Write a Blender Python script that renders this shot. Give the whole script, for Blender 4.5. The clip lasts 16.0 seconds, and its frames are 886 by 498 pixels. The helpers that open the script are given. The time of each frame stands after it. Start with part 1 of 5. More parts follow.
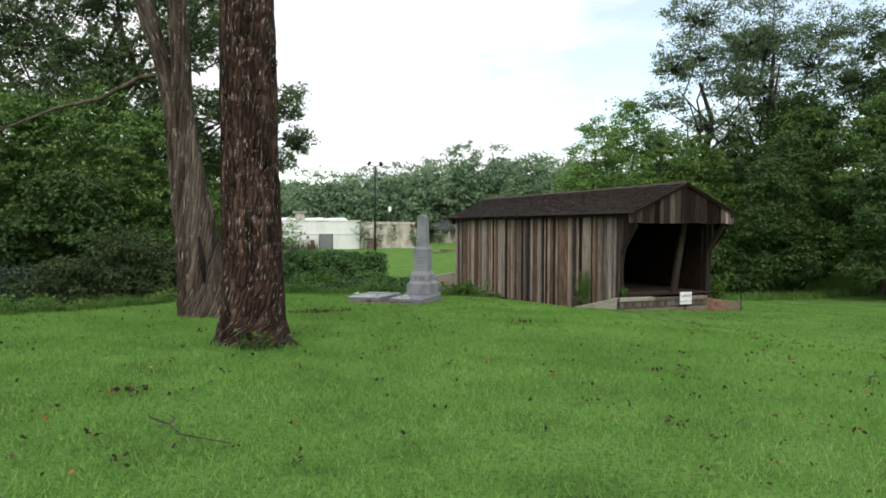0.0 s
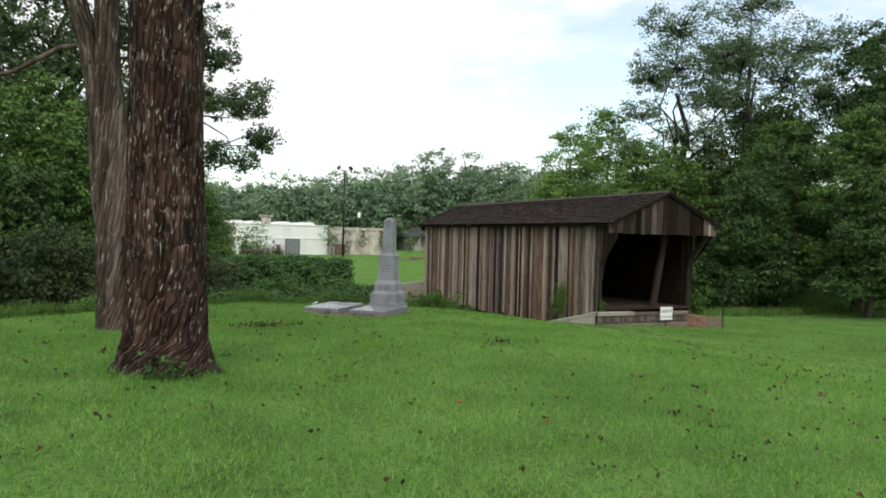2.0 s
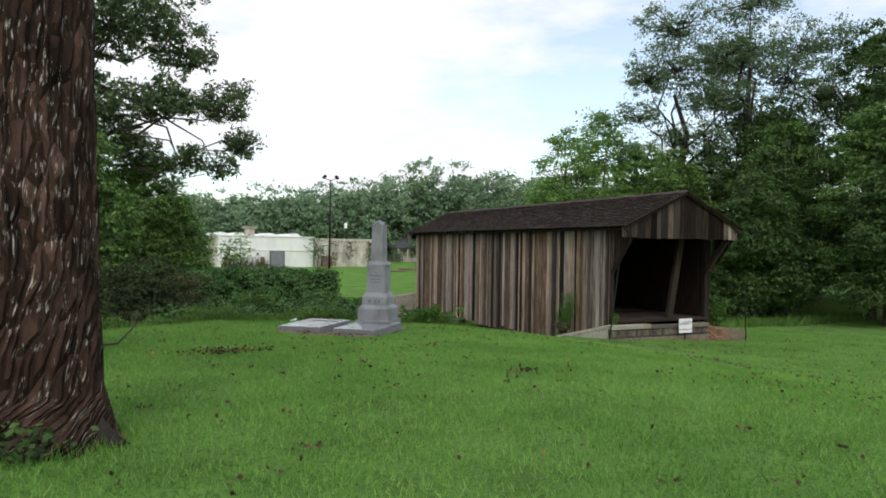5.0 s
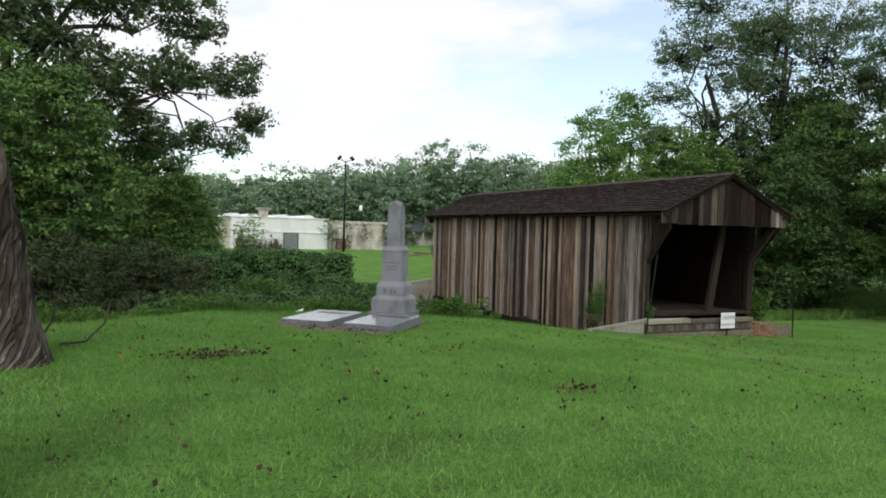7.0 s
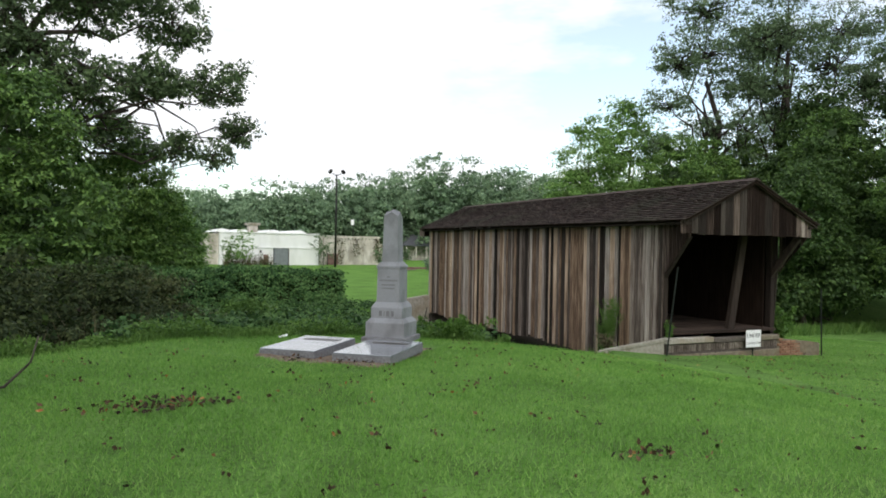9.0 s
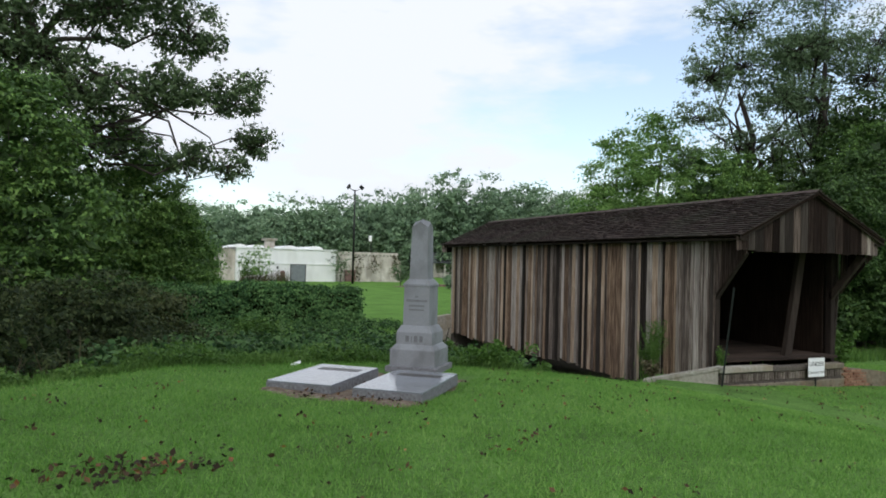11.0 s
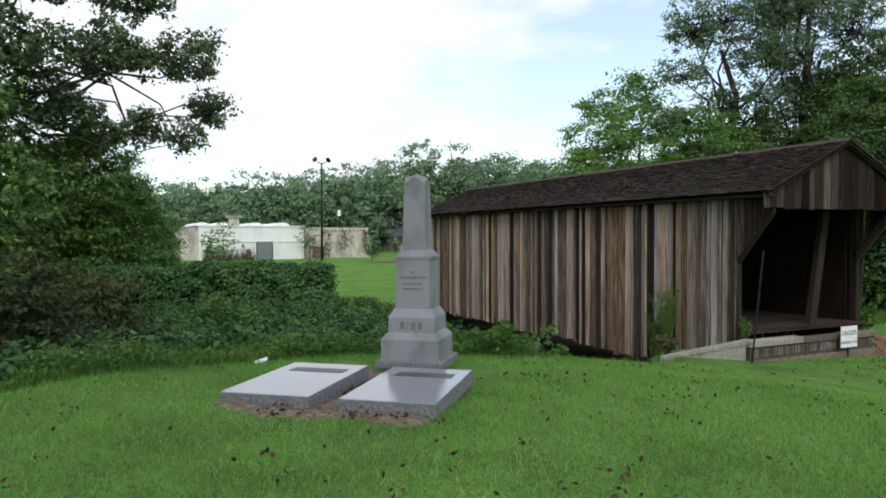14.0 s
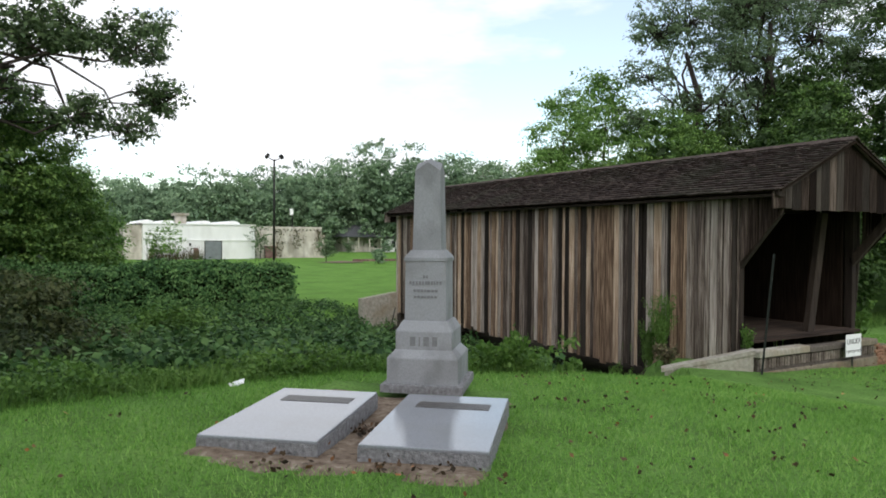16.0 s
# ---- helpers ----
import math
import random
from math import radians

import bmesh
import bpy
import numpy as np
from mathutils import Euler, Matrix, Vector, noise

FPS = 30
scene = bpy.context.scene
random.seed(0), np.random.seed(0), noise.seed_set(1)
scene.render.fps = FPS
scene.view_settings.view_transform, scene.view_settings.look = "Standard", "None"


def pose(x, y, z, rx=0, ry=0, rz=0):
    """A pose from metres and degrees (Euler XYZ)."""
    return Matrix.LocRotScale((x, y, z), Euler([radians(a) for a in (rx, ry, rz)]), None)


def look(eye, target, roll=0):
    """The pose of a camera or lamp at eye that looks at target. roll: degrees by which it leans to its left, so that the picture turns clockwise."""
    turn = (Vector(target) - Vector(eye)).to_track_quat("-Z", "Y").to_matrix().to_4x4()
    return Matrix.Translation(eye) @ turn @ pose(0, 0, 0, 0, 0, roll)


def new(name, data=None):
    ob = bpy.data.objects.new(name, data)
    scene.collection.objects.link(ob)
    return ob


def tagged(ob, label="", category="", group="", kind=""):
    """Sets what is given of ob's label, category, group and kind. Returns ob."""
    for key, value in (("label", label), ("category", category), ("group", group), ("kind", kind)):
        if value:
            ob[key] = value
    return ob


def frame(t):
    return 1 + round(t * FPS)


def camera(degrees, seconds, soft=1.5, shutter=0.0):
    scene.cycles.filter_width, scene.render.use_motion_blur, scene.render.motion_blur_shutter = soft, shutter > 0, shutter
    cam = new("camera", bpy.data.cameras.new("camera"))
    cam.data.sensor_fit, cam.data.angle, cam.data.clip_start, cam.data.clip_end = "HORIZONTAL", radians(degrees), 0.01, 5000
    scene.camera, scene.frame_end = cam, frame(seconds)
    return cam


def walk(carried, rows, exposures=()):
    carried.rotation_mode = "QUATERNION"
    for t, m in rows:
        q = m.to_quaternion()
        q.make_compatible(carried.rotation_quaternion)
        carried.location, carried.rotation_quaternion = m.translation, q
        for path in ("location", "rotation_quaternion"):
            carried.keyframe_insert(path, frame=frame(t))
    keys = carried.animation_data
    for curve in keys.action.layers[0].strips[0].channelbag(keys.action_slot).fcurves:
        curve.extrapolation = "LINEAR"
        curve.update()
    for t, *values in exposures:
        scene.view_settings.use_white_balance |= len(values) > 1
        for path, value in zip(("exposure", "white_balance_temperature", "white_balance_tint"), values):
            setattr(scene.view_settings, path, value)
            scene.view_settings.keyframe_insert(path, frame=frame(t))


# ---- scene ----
cam = camera(65.6, 16.0, soft=1.8)
METRES, EYE, TILT, LEAN, TURN = 14.0, 1.5, 2.3, 0.0, -21.6
ROWS = [
    (0.0, 0.0, 0.0, 0.0, 0.02, -4.13, -0.21),
    (0.5, 0.0016, 0.0325, -0.002, -0.35, -4.52, -0.39),
    (1.0, -0.0006, 0.0629, -0.0056, -1.22, -4.21, -1.22),
    (1.5, 0.0007, 0.0944, -0.0089, -2.12, -3.74, -1.22),
    (2.0, 0.004, 0.1266, -0.0101, -2.39, -3.42, -1.58),
    (2.5, -0.0013, 0.158, -0.0124, -3.01, -3.06, -1.91),
    (3.0, -0.002, 0.1897, -0.0174, -3.34, -2.56, -1.47),
    (3.5, 0.0001, 0.2198, -0.0175, -3.51, -2.46, -1.23),
    (6.0, -0.0081, 0.3768, -0.0367, -3.3, -2.46, -0.84),
    (6.5, -0.0068, 0.4103, -0.0363, -2.8, -3.17, -1.21),
    (7.0, -0.0137, 0.4442, -0.0346, -2.19, -3.82, -1.71),
    (7.5, -0.0138, 0.4757, -0.038, -1.41, -4.12, -1.93),
    (8.0, -0.0132, 0.5085, -0.0372, -0.64, -4.09, -1.24),
    (8.5, -0.0214, 0.5407, -0.0376, -2.06, -3.82, -1.36),
    (9.0, -0.0241, 0.5753, -0.0422, -2.88, -2.62, -1.18),
    (11.5, -0.0449, 0.7273, -0.0531, -0.31, -1.05, -1.95),
    (12.0, -0.0463, 0.7579, -0.0572, 1.1, -1.15, -1.99),
    (12.5, -0.0476, 0.7846, -0.0587, 0.1, -1.85, -1.31),
    (13.0, -0.0566, 0.8114, -0.0598, -2.41, -2.62, -0.63),
    (13.5, -0.0614, 0.839, -0.0647, -3.35, -2.79, -0.11),
    (14.0, -0.0672, 0.8684, -0.065, -4.15, -3.37, 0.02),
    (14.5, -0.0797, 0.895, -0.0667, -7.25, -3.58, -0.56),
    (15.0, -0.0878, 0.9259, -0.0704, -8.6, -3.87, -0.96),
    (15.5, -0.0979, 0.9526, -0.0713, -8.07, -3.74, -0.83),
    (16.0, -0.1123, 0.9794, -0.0722, -8.28, -3.26, -0.71),
]
walk(cam, [(t, pose(0, 0, EYE, TILT, LEAN, TURN) @ pose(METRES * x, METRES * y, METRES * z, 90 + pitch, roll, yaw)) for t, x, y, z, yaw, pitch, roll in ROWS],
     [(0.0, 0.03, 6500, 10), (3.5, -0.08, 6450, 10), (7.0, -0.16, 6350, 10), (9.0, 0.02, 6400, 10), (10.5, -0.15, 6200, 10), (12.0, -0.36, 6050, 9), (13.0, -0.32, 6050, 9), (14.5, -0.02, 6250, 10), (16.0, 0.04, 6350, 10)])

# ---- light ----
SUN_EL, SUN_ROT = 42.0, 205.0
world = bpy.data.worlds.new("overcast_sky")
scene.world = world
world.use_nodes = True
wn, wl = world.node_tree.nodes, world.node_tree.links
wn.clear()
w_out = wn.new("ShaderNodeOutputWorld")
w_bg = wn.new("ShaderNodeBackground")
w_sky = wn.new("ShaderNodeTexSky")
w_sky.sky_type = "NISHITA"
w_sky.sun_disc = False
w_sky.sun_elevation, w_sky.sun_rotation = radians(SUN_EL), radians(SUN_ROT)
w_gain = wn.new("ShaderNodeMix")
w_gain.data_type, w_gain.blend_type = "RGBA", "MULTIPLY"
w_gain.inputs[0].default_value = 1.0
w_gain.inputs[7].default_value = (0.26, 0.25, 0.22, 1)
w_tc = wn.new("ShaderNodeTexCoord")
w_map = wn.new("ShaderNodeMapping")
w_map.inputs["Scale"].default_value = (1.0, 1.0, 3.2)
w_noise = wn.new("ShaderNodeTexNoise")
w_noise.inputs["Scale"].default_value = 2.3
w_noise.inputs["Detail"].default_value = 6.0
w_noise.inputs["Roughness"].default_value = 0.55
w_ramp = wn.new("ShaderNodeValToRGB")
w_ramp.color_ramp.elements[0].position, w_ramp.color_ramp.elements[0].color = 0.40, (0.30, 0.30, 0.30, 1)
w_ramp.color_ramp.elements[1].position, w_ramp.color_ramp.elements[1].color = 0.52, (1, 1, 1, 1)
w_mix = wn.new("ShaderNodeMix")
w_mix.data_type = "RGBA"
w_mix.inputs[7].default_value = (1.13, 1.14, 1.16, 1)
wl.new(w_tc.outputs["Generated"], w_map.inputs["Vector"])
wl.new(w_map.outputs["Vector"], w_noise.inputs["Vector"])
wl.new(w_noise.outputs["Fac"], w_ramp.inputs["Fac"])
wl.new(w_sky.outputs["Color"], w_gain.inputs[6])
wl.new(w_ramp.outputs["Color"], w_mix.inputs[0])
wl.new(w_gain.outputs[2], w_mix.inputs[6])
wl.new(w_mix.outputs[2], w_bg.inputs["Color"])
w_bg.inputs["Strength"].default_value = 1.0
wl.new(w_bg.outputs["Background"], w_out.inputs["Surface"])

sun = new("sun", bpy.data.lights.new("sun", "SUN"))
sun.data.energy, sun.data.angle, sun.data.color = 1.25, radians(25), (1.0, 0.96, 0.9)
sun.matrix_world = look((0, 0, 60), (0 - 30 * math.sin(radians(SUN_ROT)), -30 * math.cos(radians(SUN_ROT)), 60 - 30 * math.tan(radians(SUN_EL))))

# ---- materials ----
def material(name, stops, scale=6.0, rough=0.85, bump=0.3, stretch=(1, 1, 1), metal=0.0, fine=8.0, spec=0.3,
             per_object=0.0, per_island=0.0, stain=None, stain_scale=0.7, stain_amount=0.5, translucent=0.0, bump_scale=None):
    """Noise-coloured surface: stops are (position, colour); stain is a second colour in large patches."""
    m = bpy.data.materials.new(name)
    m.use_nodes = True
    n, l = m.node_tree.nodes, m.node_tree.links
    b = n["Principled BSDF"]
    b.inputs["Roughness"].default_value, b.inputs["Metallic"].default_value = rough, metal
    b.inputs["Specular IOR Level"].default_value = spec
    tc = n.new("ShaderNodeTexCoord")
    mp = n.new("ShaderNodeMapping")
    mp.inputs["Scale"].default_value = stretch
    l.new(tc.outputs["Object"], mp.inputs["Vector"])
    vec = mp.outputs["Vector"]
    if per_object:
        info = n.new("ShaderNodeObjectInfo")
        add = n.new("ShaderNodeVectorMath")
        add.operation = "MULTIPLY_ADD"
        add.inputs[1].default_value = (37, 53, 71)
        l.new(info.outputs["Random"], add.inputs[0])
        l.new(vec, add.inputs[2])
        vec = add.outputs[0]
    no = n.new("ShaderNodeTexNoise")
    no.inputs["Scale"].default_value, no.inputs["Detail"].default_value, no.inputs["Roughness"].default_value = scale, fine, 0.62
    l.new(vec, no.inputs["Vector"])
    fac = no.outputs["Fac"]
    for amount, source in ((per_object, "ShaderNodeObjectInfo"), (per_island, "ShaderNodeNewGeometry")):
        if amount:
            inf = n.new(source)
            mad = n.new("ShaderNodeMath")
            mad.operation = "MULTIPLY_ADD"
            mad.inputs[1].default_value = amount
            sub = n.new("ShaderNodeMath")
            sub.operation = "SUBTRACT"
            l.new(fac, sub.inputs[0])
            sub.inputs[1].default_value = amount * 0.5
            l.new(inf.outputs["Random" if source == "ShaderNodeObjectInfo" else "Random Per Island"], mad.inputs[0])
            l.new(sub.outputs[0], mad.inputs[2])
            fac = mad.outputs[0]
    rp = n.new("ShaderNodeValToRGB")
    els = rp.color_ramp.elements
    els[0].position, els[0].color = stops[0][0], (*stops[0][1], 1)
    els[1].position, els[1].color = stops[-1][0], (*stops[-1][1], 1)
    for p, c in stops[1:-1]:
        e = els.new(p)
        e.color = (*c, 1)
    l.new(fac, rp.inputs["Fac"])
    col = rp.outputs["Color"]
    if stain:
        n2 = n.new("ShaderNodeTexNoise")
        n2.inputs["Scale"].default_value, n2.inputs["Detail"].default_value = stain_scale, 5.0
        l.new(vec, n2.inputs["Vector"])
        r2 = n.new("ShaderNodeValToRGB")
        r2.color_ramp.elements[0].position, r2.color_ramp.elements[1].position = 0.48, 0.66
        r2.color_ramp.elements[1].color = (stain_amount,) * 3 + (1,)
        l.new(n2.outputs["Fac"], r2.inputs["Fac"])
        mx = n.new("ShaderNodeMix")
        mx.data_type = "RGBA"
        l.new(r2.outputs["Color"], mx.inputs[0])
        l.new(col, mx.inputs[6])
        mx.inputs[7].default_value = (*stain, 1)
        col = mx.outputs[2]
    l.new(col, b.inputs["Base Color"])
    if bump:
        bp = n.new("ShaderNodeBump")
        bp.inputs["Strength"].default_value, bp.inputs["Distance"].default_value = bump, 0.02
        hn = n.new("ShaderNodeTexNoise")
        hn.inputs["Scale"].default_value, hn.inputs["Detail"].default_value = bump_scale or scale * 2.5, 6.0
        l.new(vec, hn.inputs["Vector"])
        l.new(hn.outputs["Fac"], bp.inputs["Height"])
        l.new(bp.outputs["Normal"], b.inputs["Normal"])
    if translucent:
        tr = n.new("ShaderNodeBsdfTranslucent")
        l.new(col, tr.inputs["Color"])
        ms = n.new("ShaderNodeMixShader")
        ms.inputs[0].default_value = translucent
        l.new(b.outputs[0], ms.inputs[1])
        l.new(tr.outputs[0], ms.inputs[2])
        l.new(ms.outputs[0], n["Material Output"].inputs["Surface"])
    return m


M_FIELD = material("far_field_grass", [(0.3, (0.082, 0.165, 0.028)), (0.5, (0.112, 0.232, 0.038)), (0.72, (0.150, 0.275, 0.052))], scale=0.5, rough=0.95, bump=0.6, bump_scale=12, stain=(0.06, 0.125, 0.022), stain_scale=7, stain_amount=0.5, spec=0.1)
M_GRASS = material("lawn_soil", [(0.3, (0.067, 0.127, 0.029)), (0.5, (0.108, 0.214, 0.046)), (0.72, (0.156, 0.274, 0.065))], scale=1.1, rough=0.95, bump=0.6, bump_scale=40, stain=(0.028, 0.056, 0.012), stain_scale=26, stain_amount=0.7, spec=0.1)
M_BLADE = material("grass_blade", [(0.12, (0.079, 0.177, 0.030)), (0.40, (0.139, 0.306, 0.053)), (0.65, (0.203, 0.391, 0.077)), (0.90, (0.304, 0.472, 0.128))], scale=0.45, rough=0.6, bump=0, per_island=0.65, translucent=0.3, spec=0.2, fine=5)
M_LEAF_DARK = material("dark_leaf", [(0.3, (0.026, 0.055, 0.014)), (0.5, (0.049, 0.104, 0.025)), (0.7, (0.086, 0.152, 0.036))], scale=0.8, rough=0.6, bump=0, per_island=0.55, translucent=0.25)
M_LEAF_MID = material("mid_leaf", [(0.3, (0.051, 0.108, 0.021)), (0.5, (0.097, 0.194, 0.040)), (0.7, (0.194, 0.315, 0.072))], scale=0.8, rough=0.6, bump=0, per_island=0.5, translucent=0.3)
M_LEAF_LIGHT = material("light_leaf", [(0.3, (0.090, 0.179, 0.038)), (0.5, (0.149, 0.284, 0.060)), (0.7, (0.239, 0.389, 0.105))], scale=0.8, rough=0.6, bump=0, per_island=0.5, translucent=0.3)
M_LEAF_OAK = material("oak_leaf", [(0.3, (0.046, 0.072, 0.032)), (0.5, (0.081, 0.137, 0.054)), (0.7, (0.137, 0.201, 0.081))], scale=0.8, rough=0.6, bump=0, per_island=0.5, translucent=0.22)
M_LEAF_GREY = material("grey_green_leaf", [(0.3, (0.068, 0.110, 0.051)), (0.5, (0.126, 0.195, 0.094)), (0.7, (0.188, 0.271, 0.136))], scale=0.8, rough=0.6, bump=0, per_island=0.5, translucent=0.3)
M_LEAF_VINE = material("vine_leaf", [(0.3, (0.029, 0.068, 0.023)), (0.5, (0.059, 0.128, 0.038)), (0.7, (0.112, 0.198, 0.063))], scale=0.6, rough=0.62, bump=0, per_island=0.6, translucent=0.2, spec=0.15)
M_LEAF_WEED = material("weed_leaf", [(0.2, (0.057, 0.127, 0.023)), (0.5, (0.098, 0.196, 0.034)), (0.8, (0.149, 0.253, 0.057))], scale=0.6, rough=0.6, bump=0, per_island=0.6, translucent=0.3)
M_LEAF_DRY = material("dry_stalk", [(0.2, (0.06, 0.06, 0.03)), (0.5, (0.11, 0.10, 0.05)), (0.8, (0.17, 0.14, 0.08))], scale=0.6, rough=0.8, bump=0, per_island=0.6)
# Far leaf colours are lightened and greyed to paint in distance haze.
M_LEAF_HAZED = material("hazed_far_leaf", [(0.3, (0.125, 0.197, 0.122)), (0.5, (0.181, 0.276, 0.157)), (0.7, (0.263, 0.375, 0.212))], scale=0.05, rough=0.8, bump=0, per_island=0.4, translucent=0.2)
M_HAZED_INFILL = material("hazed_far_infill", [(0.3, (0.083, 0.130, 0.077)), (0.7, (0.138, 0.200, 0.117))], scale=0.3, rough=1, bump=0, spec=0.0, per_island=0.3, translucent=0.2)
M_LEAF_SHADE = material("shaded_leaf", [(0.3, (0.044, 0.087, 0.023)), (0.5, (0.083, 0.169, 0.037)), (0.7, (0.169, 0.287, 0.063))], scale=0.8, rough=0.6, bump=0, per_island=0.5, translucent=0.25)
# Blue-green, olive and brush leaves are darkened for shade from trees above.
M_LEAF_BLUE = material("blue_green_leaf", [(0.3, (0.019, 0.038, 0.022)), (0.5, (0.038, 0.068, 0.038)), (0.7, (0.071, 0.112, 0.065))], scale=0.8, rough=0.5, bump=0, per_island=0.5, translucent=0.2)
M_LEAF_OLIVE = material("olive_leaf", [(0.3, (0.036, 0.051, 0.014)), (0.5, (0.066, 0.087, 0.025)), (0.7, (0.114, 0.132, 0.048))], scale=0.8, rough=0.6, bump=0, per_island=0.6, translucent=0.3)
M_LEAF_BRUSH = material("shade_dark_brush_leaf", [(0.3, (0.022, 0.036, 0.013)), (0.5, (0.042, 0.064, 0.023)), (0.7, (0.085, 0.110, 0.040))], scale=0.8, rough=0.65, bump=0, per_island=0.6, translucent=0.2, spec=0.15)
M_LEAF_HEDGE = material("hedge_leaf", [(0.3, (0.038, 0.092, 0.032)), (0.5, (0.074, 0.167, 0.051)), (0.7, (0.144, 0.259, 0.086))], scale=0.6, rough=0.62, bump=0, per_island=0.6, translucent=0.2, spec=0.15)
M_BARK_PALE = material("pale_twig_bark", [(0.3, (0.13, 0.12, 0.11)), (0.7, (0.28, 0.27, 0.25))], scale=8, rough=0.95, bump=0.4, stretch=(1, 1, 0.3))
M_FALLEN = material("fallen_leaf", [(0.2, (0.018, 0.012, 0.006)), (0.5, (0.045, 0.028, 0.012)), (0.72, (0.095, 0.055, 0.030)), (0.82, (0.17, 0.085, 0.04)), (0.88, (0.32, 0.11, 0.03)), (0.95, (0.42, 0.27, 0.11))], scale=3, rough=0.8, bump=0, per_island=0.75)
# Near-black colour that stands for the shade between leaves.
M_SHADE_CORE = material("shade_dark_core", [(0.3, (0.01, 0.015, 0.006)), (0.7, (0.03, 0.04, 0.015))], scale=4, rough=1, bump=0.5, spec=0.0)
M_BARK_PINE = material("pine_bark", [(0.28, (0.02, 0.012, 0.009)), (0.46, (0.062, 0.036, 0.028)), (0.62, (0.105, 0.064, 0.05)), (0.8, (0.2, 0.15, 0.12))], scale=7, rough=0.95, bump=1.0, stretch=(1, 1, 0.28), fine=10, spec=0.1, per_island=0.18)
M_BARK_OLD = material("old_bark", [(0.28, (0.03, 0.022, 0.017)), (0.46, (0.075, 0.057, 0.045)), (0.62, (0.125, 0.10, 0.082)), (0.8, (0.22, 0.19, 0.165))], scale=6, rough=0.95, bump=1.0, stretch=(1, 1, 0.16), fine=10, spec=0.1)
M_BARK = material("branch_bark", [(0.3, (0.03, 0.024, 0.018)), (0.7, (0.10, 0.085, 0.07))], scale=8, rough=0.95, bump=0.6, stretch=(1, 1, 0.3))
M_BARK_DARK = material("dark_wet_bark", [(0.3, (0.014, 0.011, 0.009)), (0.7, (0.05, 0.042, 0.035))], scale=8, rough=0.9, bump=0.6, stretch=(1, 1, 0.3))
M_HOLLOW = material("rotten_hollow", [(0.3, (0.006, 0.005, 0.004)), (0.7, (0.02, 0.015, 0.012))], scale=12, rough=1, bump=0.4)
M_BOARD = material("weathered_board", [(0.30, (0.058, 0.043, 0.035)), (0.42, (0.157, 0.123, 0.102)), (0.52, (0.264, 0.223, 0.190)), (0.62, (0.380, 0.330, 0.288)), (0.76, (0.594, 0.528, 0.462))], scale=9, rough=0.9, bump=0.8, stretch=(3.2, 3.2, 0.13), fine=10, per_object=0.36, stain=(0.045, 0.036, 0.032), stain_scale=1.2, stain_amount=0.6, spec=0.15)
M_BOARD_TAN = material("tan_board", [(0.30, (0.094, 0.059, 0.040)), (0.42, (0.213, 0.143, 0.094)), (0.52, (0.370, 0.260, 0.177)), (0.62, (0.515, 0.386, 0.274)), (0.76, (0.739, 0.605, 0.470))], scale=9, rough=0.9, bump=0.8, stretch=(3.2, 3.2, 0.13), fine=10, per_object=0.32, stain=(0.07, 0.05, 0.04), stain_scale=1.2, stain_amount=0.55, spec=0.15)
M_BOARD_DARK = material("dark_board", [(0.2, (0.012, 0.009, 0.007)), (0.5, (0.032, 0.025, 0.021)), (0.8, (0.077, 0.065, 0.055))], scale=9, rough=0.9, bump=0.8, stretch=(3.2, 3.2, 0.13), fine=10, per_object=0.4, spec=0.15)
# Dark gable boards; also the painted shade under the portal overhang.
M_BOARD_REDDISH = material("reddish_dark_board", [(0.2, (0.007, 0.004, 0.003)), (0.5, (0.021, 0.014, 0.011)), (0.68, (0.060, 0.044, 0.036)), (0.82, (0.150, 0.118, 0.098))], scale=9, rough=0.95, bump=0.8, stretch=(3.2, 3.2, 0.13), fine=10, per_object=0.55, spec=0.1)
M_BEAM = material("dark_timber", [(0.25, (0.011, 0.007, 0.005)), (0.5, (0.028, 0.020, 0.015)), (0.8, (0.058, 0.042, 0.032))], scale=8, rough=0.9, bump=0.5, stretch=(1, 1, 0.1), per_object=0.3)
# Near-black colour paints in the shade inside the bridge.
M_INNER_SHADE = material("shade_dark_inner_boards", [(0.25, (0.006, 0.004, 0.003)), (0.5, (0.018, 0.012, 0.009)), (0.8, (0.04, 0.028, 0.021))], scale=9, rough=0.95, bump=0.5, stretch=(3, 3, 0.13), per_object=0.3, spec=0.05)
M_PLANK = material("floor_plank", [(0.25, (0.021, 0.013, 0.009)), (0.5, (0.044, 0.029, 0.021)), (0.8, (0.078, 0.055, 0.040))], scale=7, rough=0.9, bump=0.5, stretch=(0.15, 1, 1), per_object=0.4)
M_SHINGLE = material("wood_shingle", [(0.2, (0.012, 0.009, 0.008)), (0.45, (0.036, 0.025, 0.021)), (0.65, (0.066, 0.048, 0.042)), (0.85, (0.145, 0.112, 0.098))], scale=8, rough=0.95, bump=0.5, stretch=(1, 1, 1), per_object=0.28, per_island=0.28, stain=(0.05, 0.055, 0.035), stain_scale=0.6, stain_amount=0.5)
M_GRANITE = material("grey_granite", [(0.3, (0.22, 0.228, 0.245)), (0.5, (0.275, 0.283, 0.30)), (0.7, (0.33, 0.338, 0.355))], scale=90, rough=0.6, bump=0.12, stain=(0.115, 0.115, 0.115), stain_scale=2.4, stain_amount=0.6, stretch=(1, 1, 0.6), spec=0.4)
